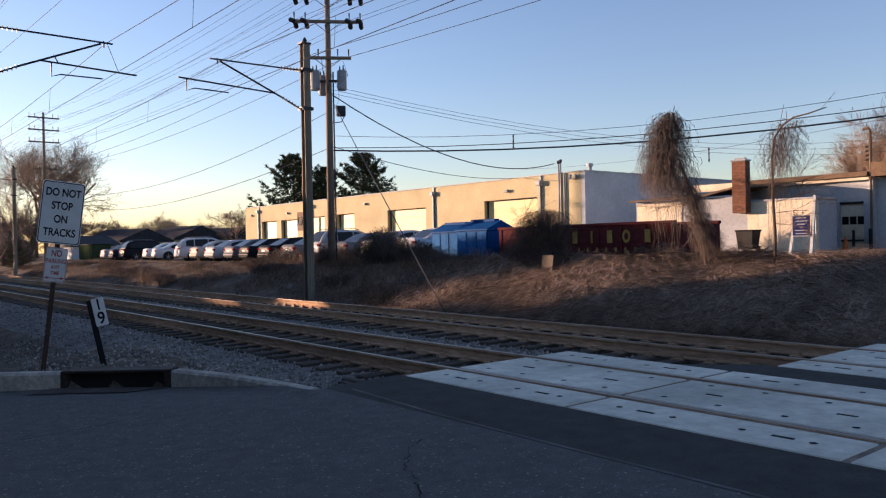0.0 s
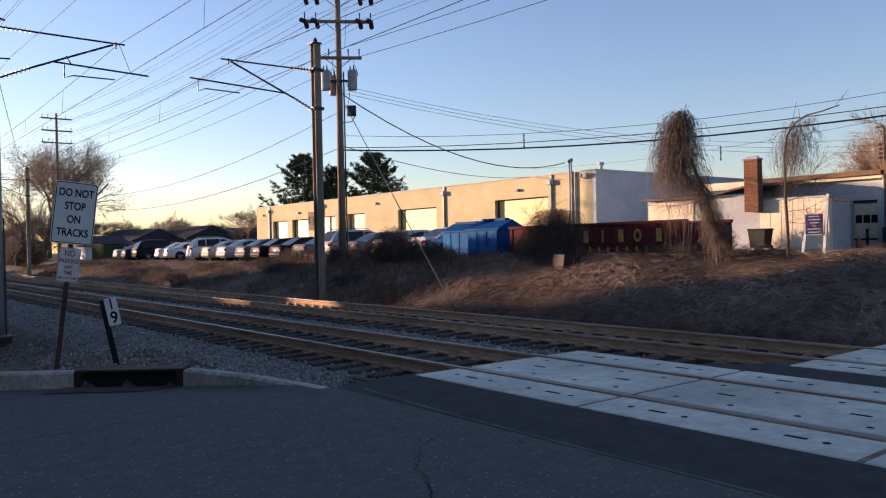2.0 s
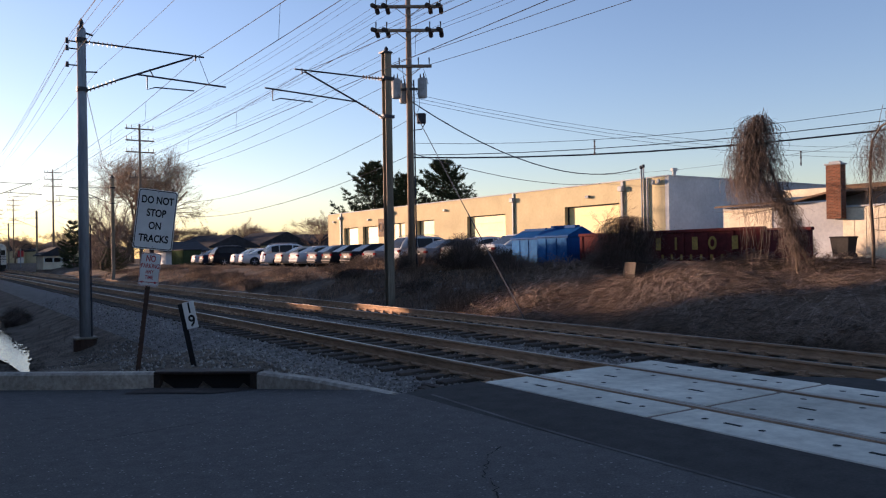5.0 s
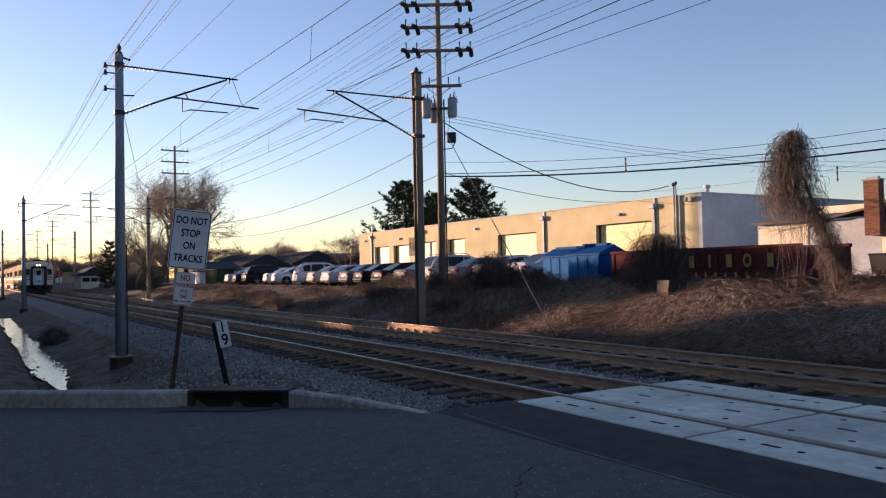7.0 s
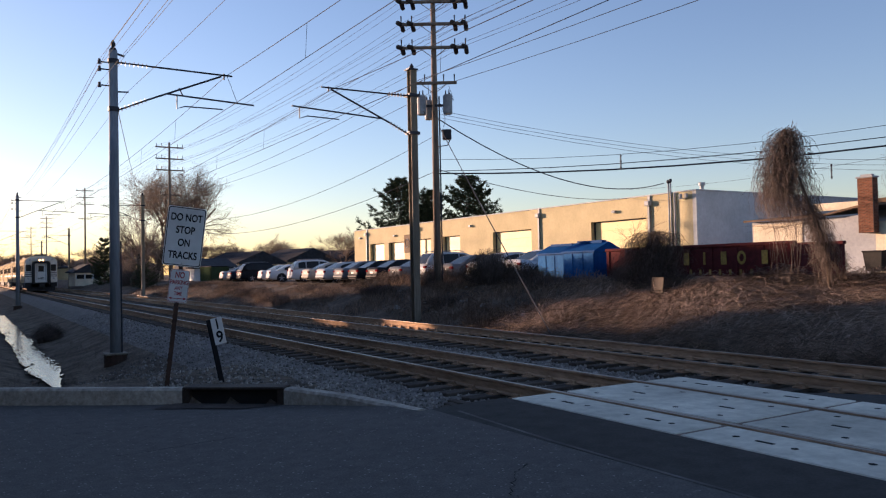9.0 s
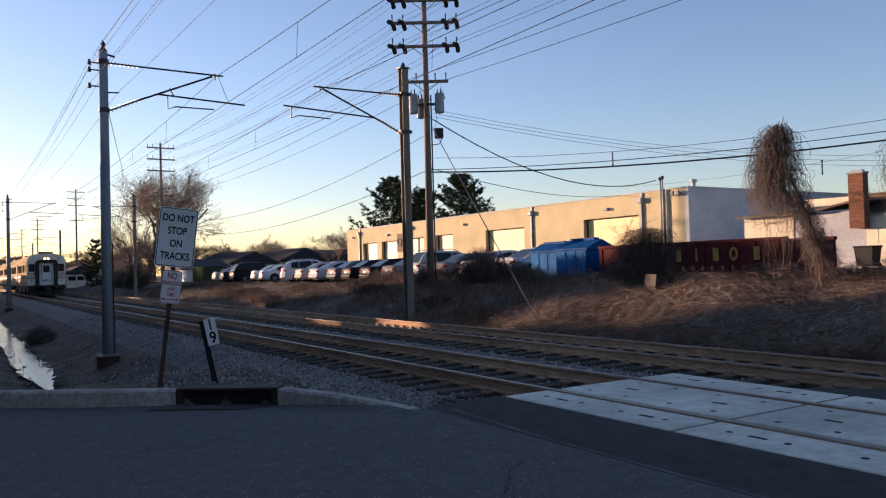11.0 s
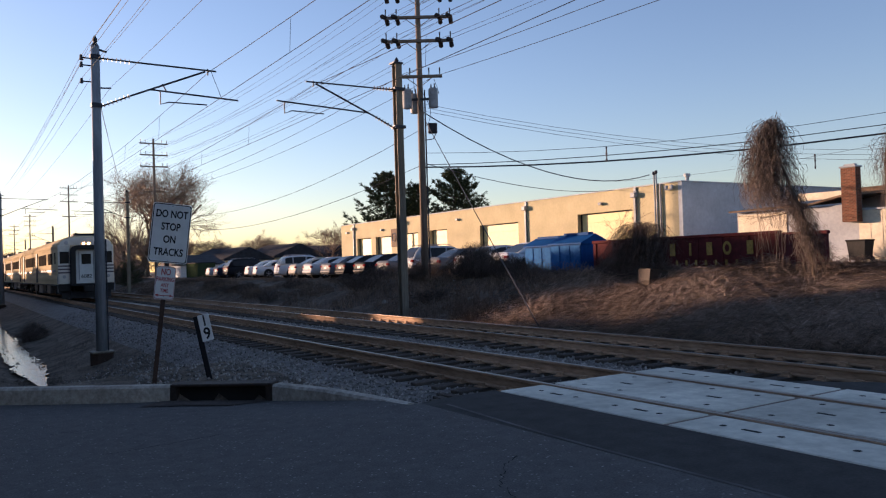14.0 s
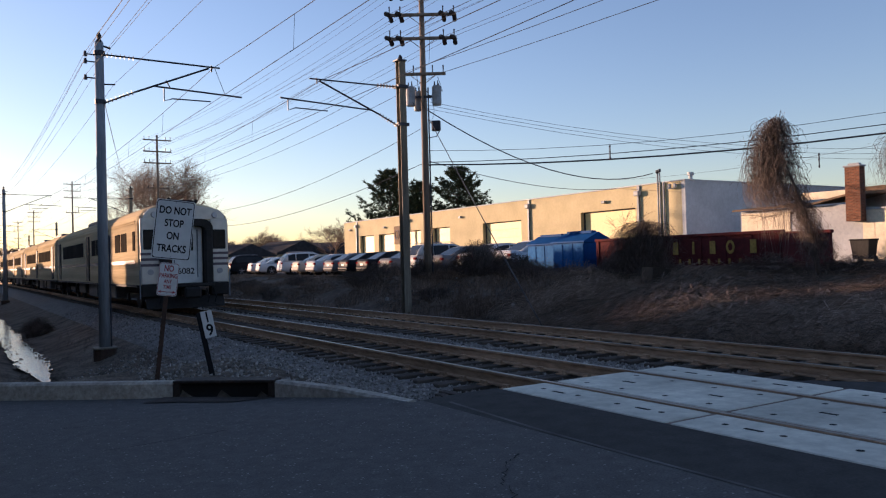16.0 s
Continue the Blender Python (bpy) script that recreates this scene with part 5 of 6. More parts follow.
def pine(seed, h, w, label, name="pine_tree", low=0.12):
    rnd = random.Random(seed)
    t = thing(name, label, "tree", group="evergreen trees")
    part("trunk", G().tube([(0, 0, -0.5), (0.1, 0, h * 0.5), (0, 0, h * 0.97)], [h * 0.02, h * 0.014, 0.03], 8), M["bark"], t)
    v, f = [], []
    lv, lf = [], []
    whorls = 21 if h > 8 else 11
    for q in range(whorls):
        s0 = low + (1 - low) * (q + 0.3) / whorls
        for k in range(rnd.randint(7, 10)):
            s = min(0.985, s0 + rnd.gauss(0, 0.012))
            a = rnd.random() * 6.28
            reach = w * min(1.0, 1.4 * (1 - s) ** 0.72) * rnd.uniform(0.6, 1.08) * min(1, 0.72 + s) + 0.2
            z = h * s
            rise = rnd.uniform(0.12, 0.42) + 0.5 * s * s
            mid = Vector((math.cos(a) * 0.55, math.sin(a) * 0.55, rise * 0.3)) * reach + Vector((0, 0, z))
            end = Vector((math.cos(a), math.sin(a), rise)) * reach + Vector((0, 0, z))
            strand(v, f, [(0, 0, z), tuple(mid), tuple(end)], 0.05, 0.015)
            for j in range(int(44 * max(0.45, reach / w))):
                u = rnd.uniform(0.3, 1.03)
                side = rnd.gauss(0, 0.13) * reach * (1.15 - 0.6 * u)
                c = (Vector((0, 0, z)).lerp(mid, u / 0.55) if u < 0.55 else mid.lerp(end, (u - 0.55) / 0.45)) + Vector((-math.sin(a) * side, math.cos(a) * side, rnd.gauss(0.0, 0.035) * reach))
                for _ in range(7):
                    dd = Vector((rnd.gauss(0, 1) + math.cos(a), rnd.gauss(0, 1) + math.sin(a), rnd.gauss(0.7, 0.6))).normalized() * rnd.uniform(0.02, 0.045) * h
                    e = dd.cross(Vector((rnd.gauss(0, 1), rnd.gauss(0, 1), rnd.gauss(0, 1)))).normalized() * h * 0.0042
                    o = len(lv)
                    lv += [tuple(c - e), tuple(c + e), tuple(c + dd)]
                    lf.append((o, o + 1, o + 2))
    part("limbs", from_lists(v, f), M["bark"], t)
    part("crown", from_lists(lv, lf), M["needle"], t, "ragged dark green needle crown")
    return t


pine(21, 14.6, 6.4, "tall ragged dark green pine behind the building").matrix_basis = pose(57.5, 106, 0.9)
pine(22, 14.4, 6.6, "tall ragged dark green pine with open limbs").matrix_basis = pose(65, 98.5, 0.9)
pine(23, 12.4, 4.2, "tall dark green pine between two others").matrix_basis = pose(60, 101, 0.9)
pine(24, 6.5, 1.7, "small dark conifer beside the railway", "conifer", 0.03).matrix_basis = pose(16.0, 112, 0.0)
pine(25, 2.4, 1.3, "low dark evergreen shrub at the foot of the bank", "evergreen_shrub", 0.02).matrix_basis = pose(15.0, 80, 0.2)
pine(26, 2.2, 1.1, "low dark evergreen shrub at the foot of the bank", "evergreen_shrub", 0.02).matrix_basis = pose(16.6, 97, 0.2)


def vine_tree(seed, at, trunk, girth, crown, n, label, fine=0.0045, sleeve=()):
    """A dead tree hung with creepers. crown: rows of height, middle and half-width (along the bank) of the curtain's outline, from the top down."""
    rnd = random.Random(seed)
    t = thing("vine_covered_tree", label, "tree", at, "vine covered trees")
    part("trunk", G().tube(trunk, [girth * (1 - 0.72 * i / (len(trunk) - 1)) for i in range(len(trunk))], 8), M["bark"], t, smooth=True)
    part("vines", curtain(rnd, crown, n, fine), M["vine"], t, "curtain of dry brown creepers")
    if sleeve:
        part("stem_vines", curtain(rnd, sleeve, n // 3, fine), M["vine"], t, "creepers clinging round the stem")
    return t


def curtain(rnd, crown, n, fine):
    v, f = [], []
    top, low = crown[0][0], crown[-1][0]
    mids = sorted((z, m) for z, m, _ in crown)
    halves = sorted((z, w) for z, _, w in crown)
    for _ in range(n):
        z0 = top - (top - low) * 0.62 * rnd.random() ** 1.1
        z1 = max(low, z0 - rnd.uniform(0.35, 1.25)) if rnd.random() < 0.88 else max(0.0, z0 - rnd.uniform(1.0, 2.6))
        a = rnd.random() * 6.2832
        u = rnd.random() ** 0.75 * rnd.uniform(0.8, 1.12)
        ca, sa = math.cos(a) * u, math.sin(a) * u
        pts = [(0.1 * ca, interp(z0, mids) + 0.15 * sa, z0 - rnd.uniform(0.0, 0.3))]
        wx = wy = 0.0
        steps = 8
        for k in range(1, steps + 1):
            z = z0 + (z1 - z0) * (k / steps) ** 1.3 + rnd.gauss(0, 0.025)
            wx, wy = wx * 0.75 + rnd.gauss(0, 0.05), wy * 0.75 + rnd.gauss(0, 0.05)
            h = interp(z, halves) * min(1.0, 0.45 + k / 4.0)
            pts.append((h * ca + wx, interp(z, mids) + h * sa + wy, z))
        strand(v, f, pts, rnd.uniform(0.7, 1.7) * fine, fine * 0.5)
        for _ in range(2):
            c = Vector(pts[rnd.randint(1, steps - 1)])
            way = Vector((rnd.gauss(0, 1), rnd.gauss(0, 1), rnd.gauss(-0.2, 0.8))).normalized() * 0.09
            twist = [tuple(c)]
            for _ in range(4):
                way = (way + Vector((rnd.gauss(0, 0.05), rnd.gauss(0, 0.05), rnd.gauss(-0.02, 0.05)))).normalized() * 0.085
                c = c + way
                twist.append(tuple(c))
            strand(v, f, twist, fine * 0.75, fine * 0.4)
    return from_lists(v, f)


def limbs(t, seed, specs):
    """Bare limbs on a tree: foot, direction, length, girth, forks."""
    rnd = random.Random(seed)
    for foot, way, length, r, depth in specs:
        v, f = [], []
        branch(rnd, v, f, Vector(foot), Vector(way).normalized(), length, r, depth, 0.42, 0.03, 0.0028)
        part("branch", from_lists(v, f), M["bark"], t, "dark bare side branch")


_z = ground_z(16.6, 10.43)
_v = vine_tree(31, pose(16.6, 10.43, _z), [(0, 0, -0.2), (0, 0.05, 0.5), (0, 0.2, 1.3), (0, 0.5, 2.1), (0, 0.85, 3.0), (0, 1.0, 3.85)], 0.06,
               [(3.92, 1.02, 0.26), (3.7, 1.06, 0.44), (3.2, 1.1, 0.58), (2.6, 1.14, 0.68), (2.0, 1.1, 0.74), (1.5, 0.85, 0.68)], 900, "tall dead tree smothered in hanging dry creepers", 0.0045, [(2.3, 0.7, 0.35), (1.6, 0.35, 0.32), (1.0, 0.15, 0.28), (0.4, 0.05, 0.3), (0.0, 0.0, 0.4)])
limbs(_v, 5, [((0, 1.0, 3.6), (0, -0.45, 0.9), 0.5, 0.012, 0), ((0, 1.0, 3.5), (0, 0.5, 0.8), 0.4, 0.012, 0), ((0, 0.6, 1.9), (0, 1, 0.12), 0.9, 0.02, 2), ((0, 0.4, 1.6), (0, 1, 0.05), 1.1, 0.015, 2), ((0, 0.3, 1.0), (0, -0.6, -0.6), 0.7, 0.012, 2)])
_z = ground_z(17.1, 9.03)
_v = vine_tree(32, pose(17.1, 9.03, _z) @ Matrix.Scale(0.97, 4), [(0, 0, -0.2), (0, -0.02, 0.7), (0, 0.02, 1.6), (0, 0.02, 2.5), (0, -0.04, 3.0), (0, -0.22, 3.26), (0, -0.5, 3.42), (0, -0.85, 3.46), (0, -1.25, 3.54)], 0.042,
               [(3.42, -0.5, 0.5), (3.1, -0.3, 0.5), (2.4, -0.2, 0.48), (1.9, -0.15, 0.45)], 260, "thin bent dead tree with a few trailing creepers", 0.0028)
limbs(_v, 6, [((0, -0.03, 2.95), (0, -0.2, 1), 0.85, 0.01, 0), ((0, -0.35, 3.35), (0, 0.15, 1), 0.25, 0.008, 0), ((0, -1.1, 3.5), (0, -0.6, 0.5), 0.35, 0.006, 1), ((0, -0.05, 1.5), (0, -1, 0.35), 0.9, 0.016, 3),
              ((0, -0.05, 1.25), (0, -1, 0.1), 0.8, 0.014, 3), ((0, -0.06, 1.8), (0, 0.8, 0.3), 0.6, 0.01, 3), ((0, -0.04, 1.0), (0, -0.8, -0.1), 0.7, 0.012, 2), ((0, -0.05, 1.7), (0.2, -0.9, 0.6), 0.8, 0.01, 3)])
_z = ground_z(16.4, 15.5)
_v = vine_tree(33, pose(16.4, 15.5, _z), [(0, 0, -0.2), (0, 0.0, 0.7), (0, 0.05, 1.2), (0.05, -0.15, 1.45)], 0.1,
               [(1.72, 0.0, 0.6), (1.55, 0.0, 0.85), (1.2, 0.02, 0.95), (0.7, 0.2, 0.95), (0.1, 0.35, 1.0)], 900, "rounded stump buried under a mound of dry creepers")
limbs(_v, 7, [((0, 0.6, 1.3), (0, 0.25, 1), 0.7, 0.007, 2), ((0, 0.2, 1.4), (0, 0.15, 1), 0.6, 0.006, 2), ((0, 0.8, 1.2), (0, 0.5, 1), 0.6, 0.006, 2), ((0, -0.7, 1.2), (0, -1, -0.05), 0.6, 0.008, 2)])


def bush(seed, at, rx, ry, h, n, label, name="dry_bush", material="vine"):
    rnd = random.Random(seed)
    v, f = [], []
    for _ in range(n):
        a = rnd.random() * 6.28
        u = rnd.random() ** 0.5
        x, y = rx * u * math.cos(a), ry * u * math.sin(a)
        top = h * (1 - 0.75 * u * u) * rnd.uniform(0.6, 1.08)
        b = (x * 0.6, y * 0.6, -0.15)
        strand(v, f, [b, (x * 0.8 + rnd.gauss(0, 0.07), y * 0.8 + rnd.gauss(0, 0.07), top * 0.6), (x + rnd.gauss(0, 0.12), y + rnd.gauss(0, 0.12), top), (x * 1.15 + rnd.gauss(0, 0.15), y * 1.15 + rnd.gauss(0, 0.15), top * rnd.uniform(0.6, 1.0))], 0.007, 0.003)
    ob = part(name, from_lists(v, f), M[material])
    ob.matrix_basis = at
    tagged(ob, label, "bush", group="dry bushes")
    return ob


for _k, (_x, _y, _rx, _ry, _h, _n) in enumerate(((17.6, 25.2, 1.0, 1.7, 1.35, 1500), (17.3, 22.6, 0.8, 1.1, 0.8, 700), (17.8, 29.5, 0.8, 1.5, 0.9, 800), (17.7, 33.5, 0.8, 2.2, 0.7, 800), (18.2, 38, 0.7, 2.0, 0.4, 500), (17.9, 18.0, 0.7, 0.9, 0.75, 600),
                                             (17.2, 12.2, 0.8, 1.2, 0.6, 600), (17.4, 10.0, 0.9, 1.2, 0.4, 500), (17.0, 7.2, 0.9, 1.4, 0.35, 500), (36.2, 22.6, 0.9, 0.7, 1.5, 500))):
    bush(50 + _k, pose(_x, _y, ground_z(_x, _y)), _rx, _ry, _h, _n, "tangled leafless brown bush on the bank")
_r = random.Random(15)
for _k in range(22):
    _y = 19 + 2.6 * _k + _r.uniform(-1, 1)
    _x = _r.uniform(13.6, 17.0)
    bush(90 + _k, pose(_x, _y, ground_z(_x, _y)), _r.uniform(0.6, 1.1), _r.uniform(0.9, 1.7), _r.uniform(0.3, 0.65), 260, "low tangled brown scrub on the slope of the bank", "scrub", "vine" if _k % 3 else "grass")
bush(70, pose(16.5, 15.6, ground_z(16.5, 15.6)), 0.9, 1.05, 1.1, 700, "mound of dry creepers round a stump", "dry_bush")
bush(71, pose(3.0, 36, ground_z(3.0, 36)), 0.6, 1.0, 0.75, 700, "dark low scrub beside the ditch", "scrub")
bush(72, pose(16.7, 28.3, ground_z(16.7, 28.3)), 0.35, 0.4, 0.9, 300, "dark weeds round the foot of the utility pole", "scrub")
bush(74, pose(16.8, 94, 0.2), 2.4, 9, 3.8, 2600, "thicket of brown saplings below the trees", "thicket")


def tangle():
    """Arching dead canes that cover the bank near the crossing."""
    rnd = random.Random(61)
    v, f = [], []
    for _ in range(62000):
        y = 4.9 + 16.0 * rnd.random() ** 1.15
        x = rnd.uniform(12.75, 18.4)
        dens = smoothstep(19.5, 16.0, y) * smoothstep(12.6, 13.2, x) * smoothstep(18.4, 17.2, x)
        dens *= 0.3 + 0.7 * smoothstep(-0.2, 0.2, noise.noise((x * 0.6, y * 0.6, 7)))
        if rnd.random() > dens:
            continue
        z = ground_z(x, y)
        a = rnd.gauss(-1.9, 1.1) if rnd.random() < 0.6 else rnd.random() * 6.28
        L = 0.4 + 1.9 * rnd.random() ** 1.6
        heap = 0.25 + 0.75 * smoothstep(-0.3, 0.3, noise.noise((x * 0.5, y * 0.5, 11)))
        hgt = rnd.uniform(0.1, 0.62) * (0.5 + 0.45 * L) * heap * (1 - 0.45 * smoothstep(16.2, 17.4, x))
        bend = rnd.gauss(0, 1.0)
        pts = []
        px, py = x, y
        for k in range(7):
            q = k / 6
            pz = max(ground_z(px, py), z * 0.4 + ground_z(px, py) * 0.6) + hgt * 4 * q * (1 - q * 0.85) * 0.5 + 0.02
            pts.append((px, py, pz))
            px = max(12.55 + rnd.random() * 0.1, px + math.cos(a + bend * q) * L / 6 + rnd.gauss(0, 0.03))
            py += math.sin(a + bend * q) * L / 6 + rnd.gauss(0, 0.03)
        strand(v, f, pts, 0.002 + 0.0065 * rnd.random() ** 3, 0.0015)
    tagged(part("dead_brush", from_lists(v, f), M["straw"]), "tangle of arching dead canes over the bank", "brush", kind="stuff")
    v, f = [], []
    for _ in range(26000):
        y = 16.5 + 63 * rnd.random() ** 1.3
        x = rnd.uniform(12.7, 20.2)
        if noise.noise((x * 0.5, y * 0.3, 2)) < -0.22 or x > 18.6 and y > 30:
            continue
        z = ground_z(x, y)
        L = rnd.uniform(0.1, 0.42) * (0.5 + 0.9 * smoothstep(-0.2, 0.4, noise.noise((x * 0.7, y * 0.4, 9)))) * (1 - 0.3 * smoothstep(28, 40, y))
        dx, dy = rnd.gauss(0, 0.16), rnd.gauss(0, 0.16)
        strand(v, f, [(x, y, z - 0.03), (x + dx * 0.5, y + dy * 0.5, z + L * 0.7), (x + dx * 1.5, y + dy * 1.5, z + L * 0.9)], 0.009, 0.003)
    tagged(part("dry_grass", from_lists(v, f), M["grass"]), "clumps of dry brown grass along the bank", "grass", kind="stuff")
    v, f = [], []
    for _ in range(2500):
        y = 12.5 + 20 * rnd.random()
        x = rnd.uniform(0.3, 4.2)
        if y < kerb_y(x) + 0.3 or noise.noise((x, y * 0.6, 5)) < 0.08 or 1.3 < x < 2.6 and y > 19:
            continue
        z = ground_z(x, y)
        strand(v, f, [(x, y, z - 0.02), (x + rnd.gauss(0, 0.05), y + rnd.gauss(0, 0.05), z + rnd.uniform(0.04, 0.18))], 0.005, 0.002)
    tagged(part("weeds", from_lists(v, f), M["vine"]), "sparse dead weeds on the cinder verge", "weeds", kind="stuff")


tangle()


def litter():
    rnd = random.Random(77)
    for k in range(14):
        y = rnd.uniform(8, 27)
        x = rnd.uniform(13.6, 17.8)
        s = rnd.uniform(0.05, 0.16)
        pts = [(s * math.cos(a * 1.05) * rnd.uniform(0.5, 1.2), s * math.sin(a * 1.05) * rnd.uniform(0.5, 1.2), rnd.uniform(0, s * 0.5)) for a in range(6)]
        g = G().add(pts + [(p[0] * 0.9, p[1] * 0.9, p[2] - 0.02) for p in pts], [tuple(range(6)), tuple(range(11, 5, -1))] + [(i, 6 + i, 6 + (i + 1) % 6, (i + 1) % 6) for i in range(6)])
        ob = part("litter", g, M["stone"] if k % 3 else M["transf"])
        ob.matrix_basis = pose(x, y, ground_z(x, y) + 0.06, rnd.uniform(-40, 40), -20, 0)
        tagged(ob, "crumpled pale scrap of litter on the bank", "litter", group="scraps of litter")
    for k in range(3):
        ob = part("plank_offcut", G().box(-0.45, 0.45, -0.06, 0.06, 0, 0.05, 0.01), M["tie"])
        ob.matrix_basis = pose(5.1 + k * 0.22, 8.1 + k * 0.16, -0.22, 0, 0, 75 + 9 * k)
        tagged(ob, "dark weathered timber offcut beside the crossing", "timber offcut", group="timber offcuts")


litter()


# ---- train ----
CAR_L, PITCH = 24.0, 24.6
HALF = 1.6


def car_section(y, inset=0.0):
    w = HALF - inset
    return [(-w, y, 0.98), (-w, y, 3.1), (-w + 0.06, y, 3.38), (-w + 0.25, y, 3.60 - inset), (-w + 0.62, y, 3.76 - inset), (-0.5, y, 3.85 - inset), (0.5, y, 3.85 - inset), (w - 0.62, y, 3.76 - inset),
            (w - 0.25, y, 3.60 - inset), (w - 0.06, y, 3.38), (w, y, 3.1), (w, y, 0.98)]


def bogie(c, y):
    b = part("bogie", G().box(-1.15, -1.0, y - 1.5, y + 1.5, 0.42, 0.68, 0.04).box(1.0, 1.15, y - 1.5, y + 1.5, 0.42, 0.68, 0.04).box(-1.0, 1.0, y - 0.25, y + 0.25, 0.45, 0.8), M["trainblack"], c)
    for yy in (y - 1.25, y + 1.25):
        for x in (-0.79, 0.66):
            part("wheel", G().tube([(x, yy, 0.46), (x + 0.13, yy, 0.46)], 0.457, 20), M["trainblack"], b)
        part("axle", G().tube([(-0.8, yy, 0.46), (0.8, yy, 0.46)], 0.08, 8), M["trainblack"], b)
        for x in (-1.22, 1.1):
            part("axle_box", G().box(x, x + 0.12, yy - 0.16, yy + 0.16, 0.32, 0.62, 0.03), M["trainblack"], b)


def railway_car(cab):
    c = thing("cab_car" if cab else "passenger_car", "stainless steel commuter train cab car with a black gangway" if cab else "stainless steel commuter railway coach with a row of dark windows",
              "train car", group="" if cab else "railway coaches")
    y0 = 0.35 if cab else 0.0
    body = part("body", G().loft([car_section(y0, 0.10 if cab else 0.0), car_section(y0 + 0.12, 0.03 if cab else 0.0), car_section(y0 + 0.35), car_section(CAR_L)]), M["stainless"], c)
    for s in (-1, 1):
        g = G()
        for z in (1.08, 1.18, 1.28, 1.38, 1.48, 1.6, 3.12, 3.2):
            g.box(s * HALF - 0.012, s * HALF + 0.012, y0 + 0.4, CAR_L - 0.1, z, z + 0.035)
        part("fluting", g, M["stainless"], body, "ribbed lower side")
        part("stripe", G().box(s * HALF - 0.008, s * HALF + 0.008, y0 + 0.5, CAR_L - 0.2, 1.72, 1.85), M["traingrey"], body)
        part("skirt_rail", G().box(s * (HALF - 0.06) - 0.06, s * (HALF - 0.06) + 0.06, y0 + 0.2, CAR_L, 0.9, 0.99), M["trainblack"], body)
        # windows in groups either side of the doors
        if cab:
            spans = [(0.75, 1.15)] + [(2.3 + 1.25 * k, 3.35 + 1.25 * k) for k in range(2)] + [(5.7 + 1.25 * k, 6.75 + 1.25 * k) for k in range(4)] + [(13.2 + 1.32 * k, 14.4 + 1.32 * k) for k in range(6)]
            doors = (11.2, 22.0)
        else:
            spans = [(3.2 + 1.3 * k, 4.35 + 1.3 * k) for k in range(6)] + [(13.4 + 1.3 * k, 14.55 + 1.3 * k) for k in range(6)]
            doors = (1.4, 11.6, 21.9)
        for a, b in spans:
            part("window", G().box(s * HALF - 0.02, s * HALF + 0.016, a, b, 2.18, 2.86, 0.01), M["trainglass"], body, "dark tinted window")
        for d in doors:
            part("door", G().box(s * HALF - 0.05, s * HALF + 0.02, d, d + 0.85, 1.05, 3.08, 0.01), M["trainblack"], body, "dark recessed door")
    part("roof", G().loft([[(x * 0.93, y, z + 0.012) for x, _, z in car_section(0)[3:9]] + [(0, y, 3.6)] for y in (y0 + 0.3, CAR_L - 0.1)]), M["trainroof"], c, "sooty grey roof")
    for y in ((6.5, 17.5) if not cab else (16.0,)):
        part("roof_unit", G().box(-0.75, 0.75, y - 1.6, y + 1.6, 3.8, 4.02, 0.05), M["trainroof"], c)
    for y in ((3.2, CAR_L - 3.2)):
        bogie(c, y)
    for k, (a, b, z) in enumerate(((6.2, 8.2, 0.35), (8.8, 10.2, 0.45), (11.0, 13.4, 0.3), (14.5, 16.8, 0.4))):
        part("equipment_box", G().box(-1.35, 1.35, a, b, z, 0.95, 0.04), M["trainblack"] if k % 2 else M["trainroof"], c)
    part("gangway", G().loft([[(-0.7, y, 1.1), (-0.7, y, 3.1), (-0.5, y, 3.25), (0.5, y, 3.25), (0.7, y, 3.1), (0.7, y, 1.1)] for y in (CAR_L, CAR_L + 0.3)]), M["trainblack"], c)
    part("gangway", G().loft([[(-1.2, y, 1.05), (-1.2, y, 3.3), (1.2, y, 3.3), (1.2, y, 1.05)] for y in (CAR_L + 0.02, CAR_L + PITCH - CAR_L - 0.02)]), M["trainblack"], c)
    if cab:
        cab_front(c, y0)
    return c


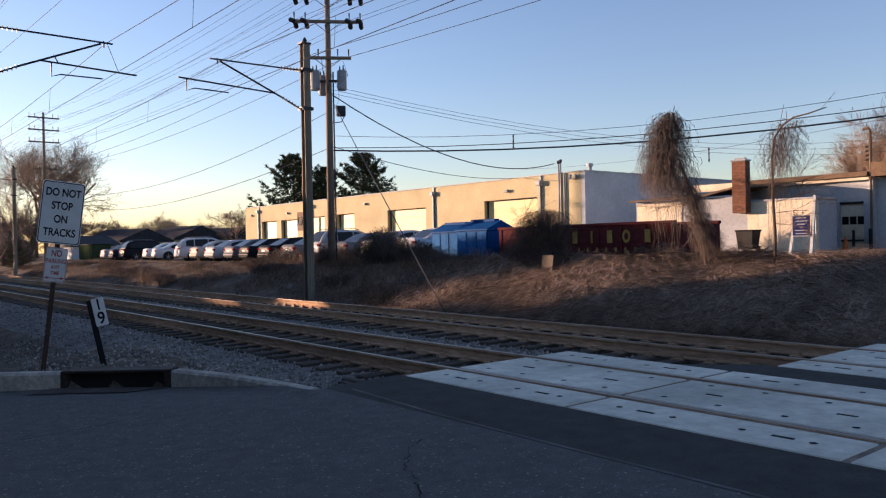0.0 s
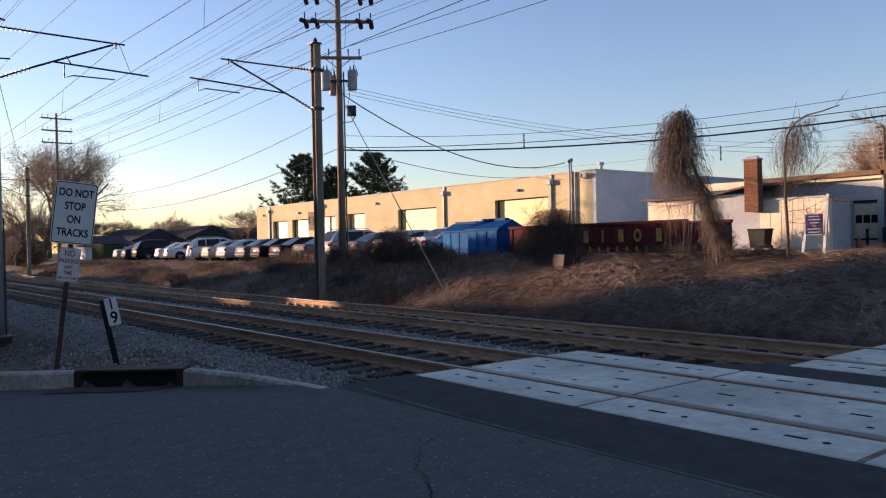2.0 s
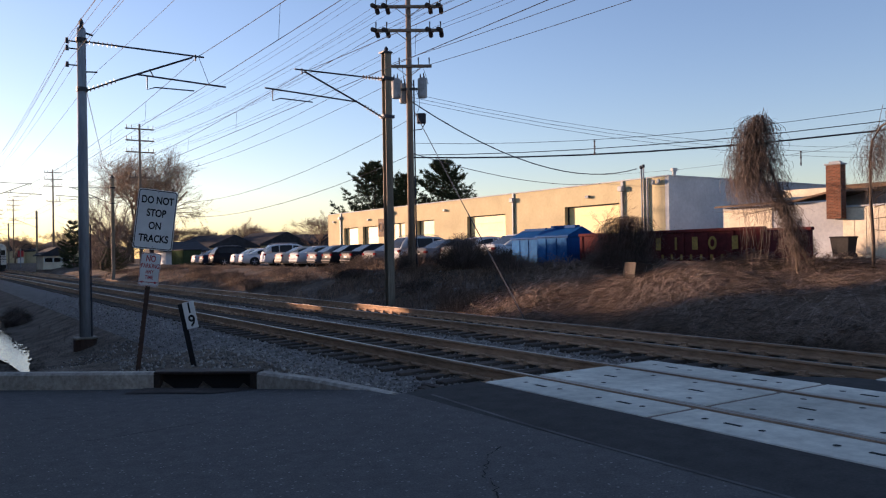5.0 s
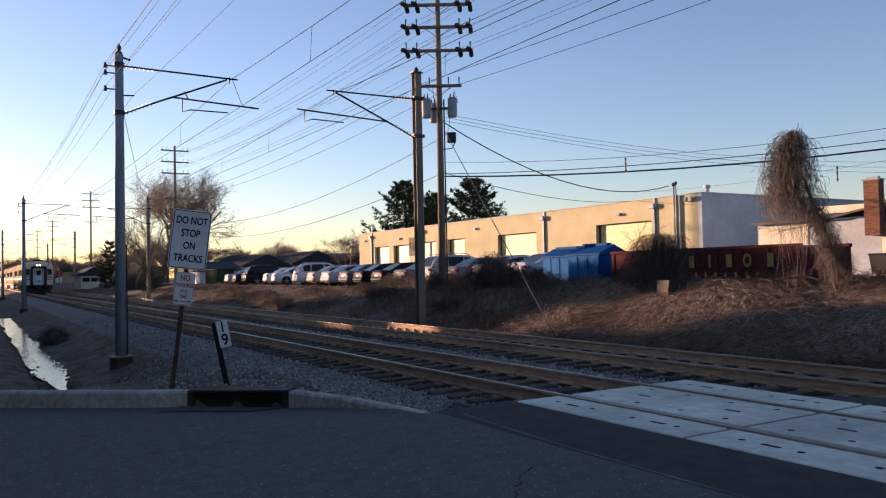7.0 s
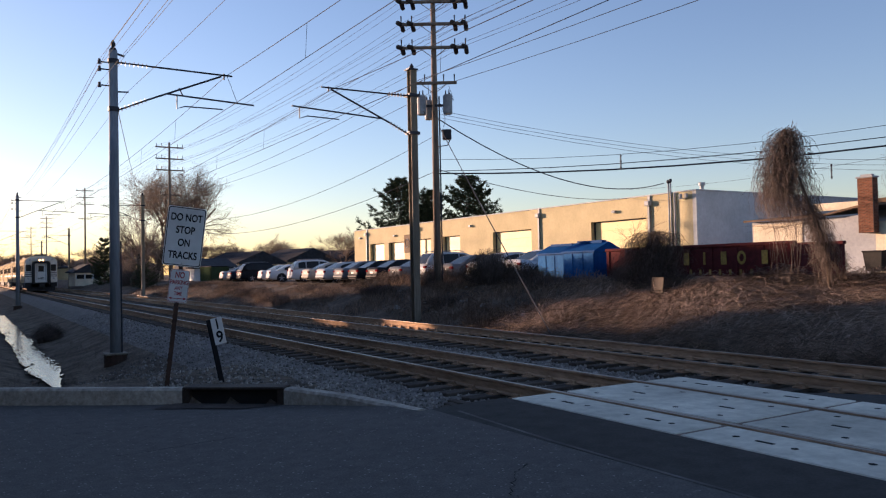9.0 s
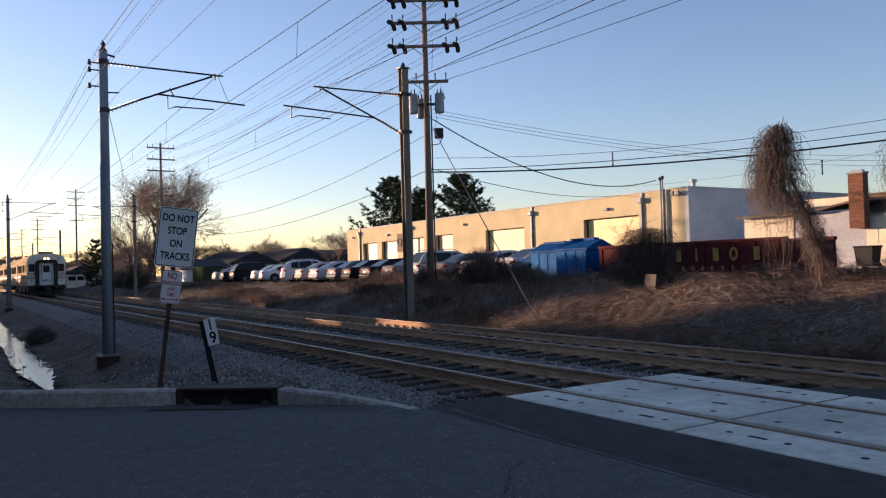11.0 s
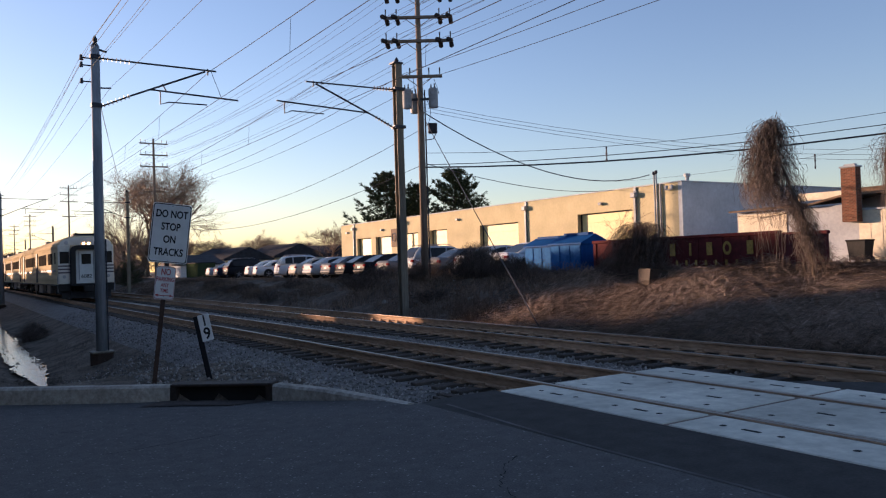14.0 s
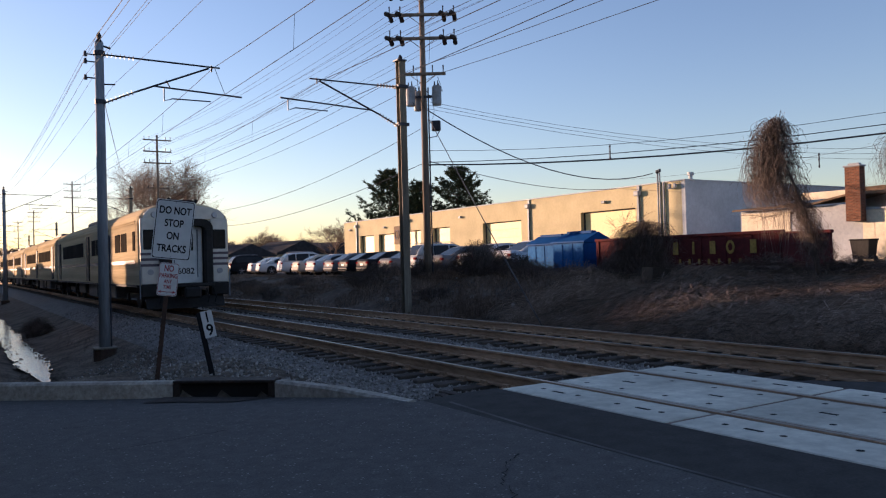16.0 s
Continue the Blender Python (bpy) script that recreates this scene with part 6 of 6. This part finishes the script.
def cab_front(c, y0):
    f = y0 - 0.0
    # black gangway arch proud of the face, with the white end door inside
    g = G()
    for sgn in (-1, 1):
        g.box(sgn * 0.74 - 0.14, sgn * 0.74 + 0.14, f - 0.42, f + 0.05, 0.95, 2.92, 0.05)
    g.loft([[(-0.88, y, 2.88), (-0.87, y, 3.0), (-0.8, y, 3.14), (-0.68, y, 3.22), (-0.5, y, 3.26), (0.5, y, 3.26), (0.68, y, 3.22), (0.8, y, 3.14), (0.87, y, 3.0), (0.88, y, 2.88), (0.6, y, 2.88), (0.57, y, 2.96), (0.48, y, 3.02), (-0.48, y, 3.02), (-0.57, y, 2.96), (-0.6, y, 2.88)] for y in (f - 0.42, f + 0.05)])
    part("gangway_arch", g, M["trainblack"], c, "black rubber gangway arch")
    d = part("end_door", G().box(-0.58, 0.58, f - 0.06, f + 0.02, 1.0, 3.0, 0.02), M["sign_white"], c, "white end door")
    part("door_window", G().box(-0.26, 0.26, f - 0.075, f - 0.05, 2.15, 2.75, 0.02), M["trainglass"], d)
    part("door_rail", G().tube([(0.4, f - 0.1, 1.2), (0.4, f - 0.1, 2.9)], 0.02, 6).tube([(-0.4, f - 0.1, 1.2), (-0.4, f - 0.1, 2.9)], 0.02, 6), M["galv"], d)
    lettering("fleet_number", "6082", 0.3, M["sign_black"], d, pose(0.0, f - 0.065, 1.42, 90, 0, 0), "black fleet number")
    # face panels
    for sgn in (-1, 1):
        x0, x1 = sorted((sgn * 0.86, sgn * 1.52))
        fp = part("face_panel", G().box(x0, x1, f - 0.05, f + 0.1, 0.98, 3.3, 0.045), M["frontpaint"], c)
        w0, w1 = sorted((sgn * 0.93, sgn * 1.43))
        fr = part("windscreen_frame", G().box(w0, w1, f - 0.065, f - 0.03, 2.2, 2.9, 0.03), M["trainblack"], fp)
        part("windscreen", G().box(w0 + 0.05, w1 - 0.05, f - 0.075, f - 0.05, 2.27, 2.83, 0.01), M["trainglass"], fr, "dark cab windscreen")
        for z in (2.05, 1.86, 1.66):
            part("stripe", G().box(x0, x1, f - 0.056, f - 0.048, z - 0.045, z + 0.045), M["traingrey"], fp)
        hx = sgn * 1.2
        part("marker_lamp", G().tube([(hx, f - 0.03, 1.42), (hx, f - 0.09, 1.42)], 0.1, 12), M["alloy"], fp, "round marker lamp")
        part("class_lamp", G().tube([(sgn * 1.05, f - 0.02, 3.42), (sgn * 1.05, f - 0.1, 3.42)], [0.12, 0.09], 12), M["alloy"], fp)
        part("lower_guard", G().box(x0, x1, f - 0.1, f + 0.25, 0.55, 1.0, 0.04), M["trainblack"], c)
        part("handrail", G().tube([(sgn * 1.55, f - 0.05, 0.5), (sgn * 1.55, f - 0.05, 1.5)], 0.02, 6), M["galv"], c)
    part("brow", G().loft([[(-1.42, y, 3.28), (-1.38, y, 3.45), (-1.2, y, 3.62), (-0.6, y, 3.74), (0.6, y, 3.74), (1.2, y, 3.62), (1.38, y, 3.45), (1.42, y, 3.28)] for y in (f - 0.04, f + 0.12)]), M["frontpaint"], c)
    h = part("headlamp_housing", G().box(-0.3, 0.3, f - 0.14, f, 3.24, 3.48, 0.03), M["frontpaint"], c)
    for x in (-0.14, 0.14):
        part("headlamp", G().tube([(x, f - 0.13, 3.36), (x, f - 0.16, 3.36)], 0.085, 12), M["lampglass"], h, "lit amber headlamp")
    part("horn", G().tube([(-0.5, f + 0.5, 3.92), (-0.5, f + 0.1, 3.95)], [0.03, 0.08], 8).tube([(0.45, f + 0.6, 3.9), (0.45, f + 0.15, 3.93)], [0.03, 0.07], 8).box(-0.6, 0.6, f + 0.6, f + 1.6, 3.85, 4.0, 0.03), M["trainblack"], c)
    part("step_plate", G().box(-0.85, 0.85, f - 0.6, f, 0.88, 1.0, 0.02), M["trainblack"], c)
    part("coupler", G().box(-0.18, 0.18, f - 0.95, f, 0.55, 0.82, 0.04).box(-0.28, 0.28, f - 1.05, f - 0.8, 0.5, 0.88, 0.06), M["trainblack"], c)
    part("plough", G().loft([[(-1.35, f - 0.1 - b, 0.14), (0, f - 0.4 - b, 0.14), (1.35, f - 0.1 - b, 0.14), (1.35, f + 0.1, 0.55), (0, f - 0.1, 0.55), (-1.35, f + 0.1, 0.55)] for b in (0.0, -0.06)]), M["trainblack"], c)
    for x in (-0.95, -0.7, 0.7, 0.95):
        part("air_hose", G().tube([(x, f - 0.1, 0.8), (x + 0.02, f - 0.35, 0.5), (x, f - 0.25, 0.3)], 0.025, 6), M["rubber"], c)


TRAIN = [railway_car(True)]
_pc = railway_car(False)
TRAIN.append(_pc)
for _k in range(5):
    TRAIN.append(copy_thing(_pc, Matrix.Identity(4)))


def motions():
    """The train rolls in along the nearer track."""
    nose = [(0.0, 150.0), (2.5, 131.5), (5.2, 114.5), (7.5, 102.0), (8.0, 99.0), (8.5, 96.0), (9.0, 92.8), (11.5, 73.6), (12.0, 69.0), (12.5, 64.4), (13.0, 59.4), (13.5, 54.8), (14.0, 50.4),
            (14.5, 45.2), (15.0, 39.6), (15.5, 33.9), (16.0, 28.0)]
    for k, car in enumerate(TRAIN):
        walk(car, [(t, pose(7.08, y + k * PITCH, 0)) for t, y in nose])


motions()
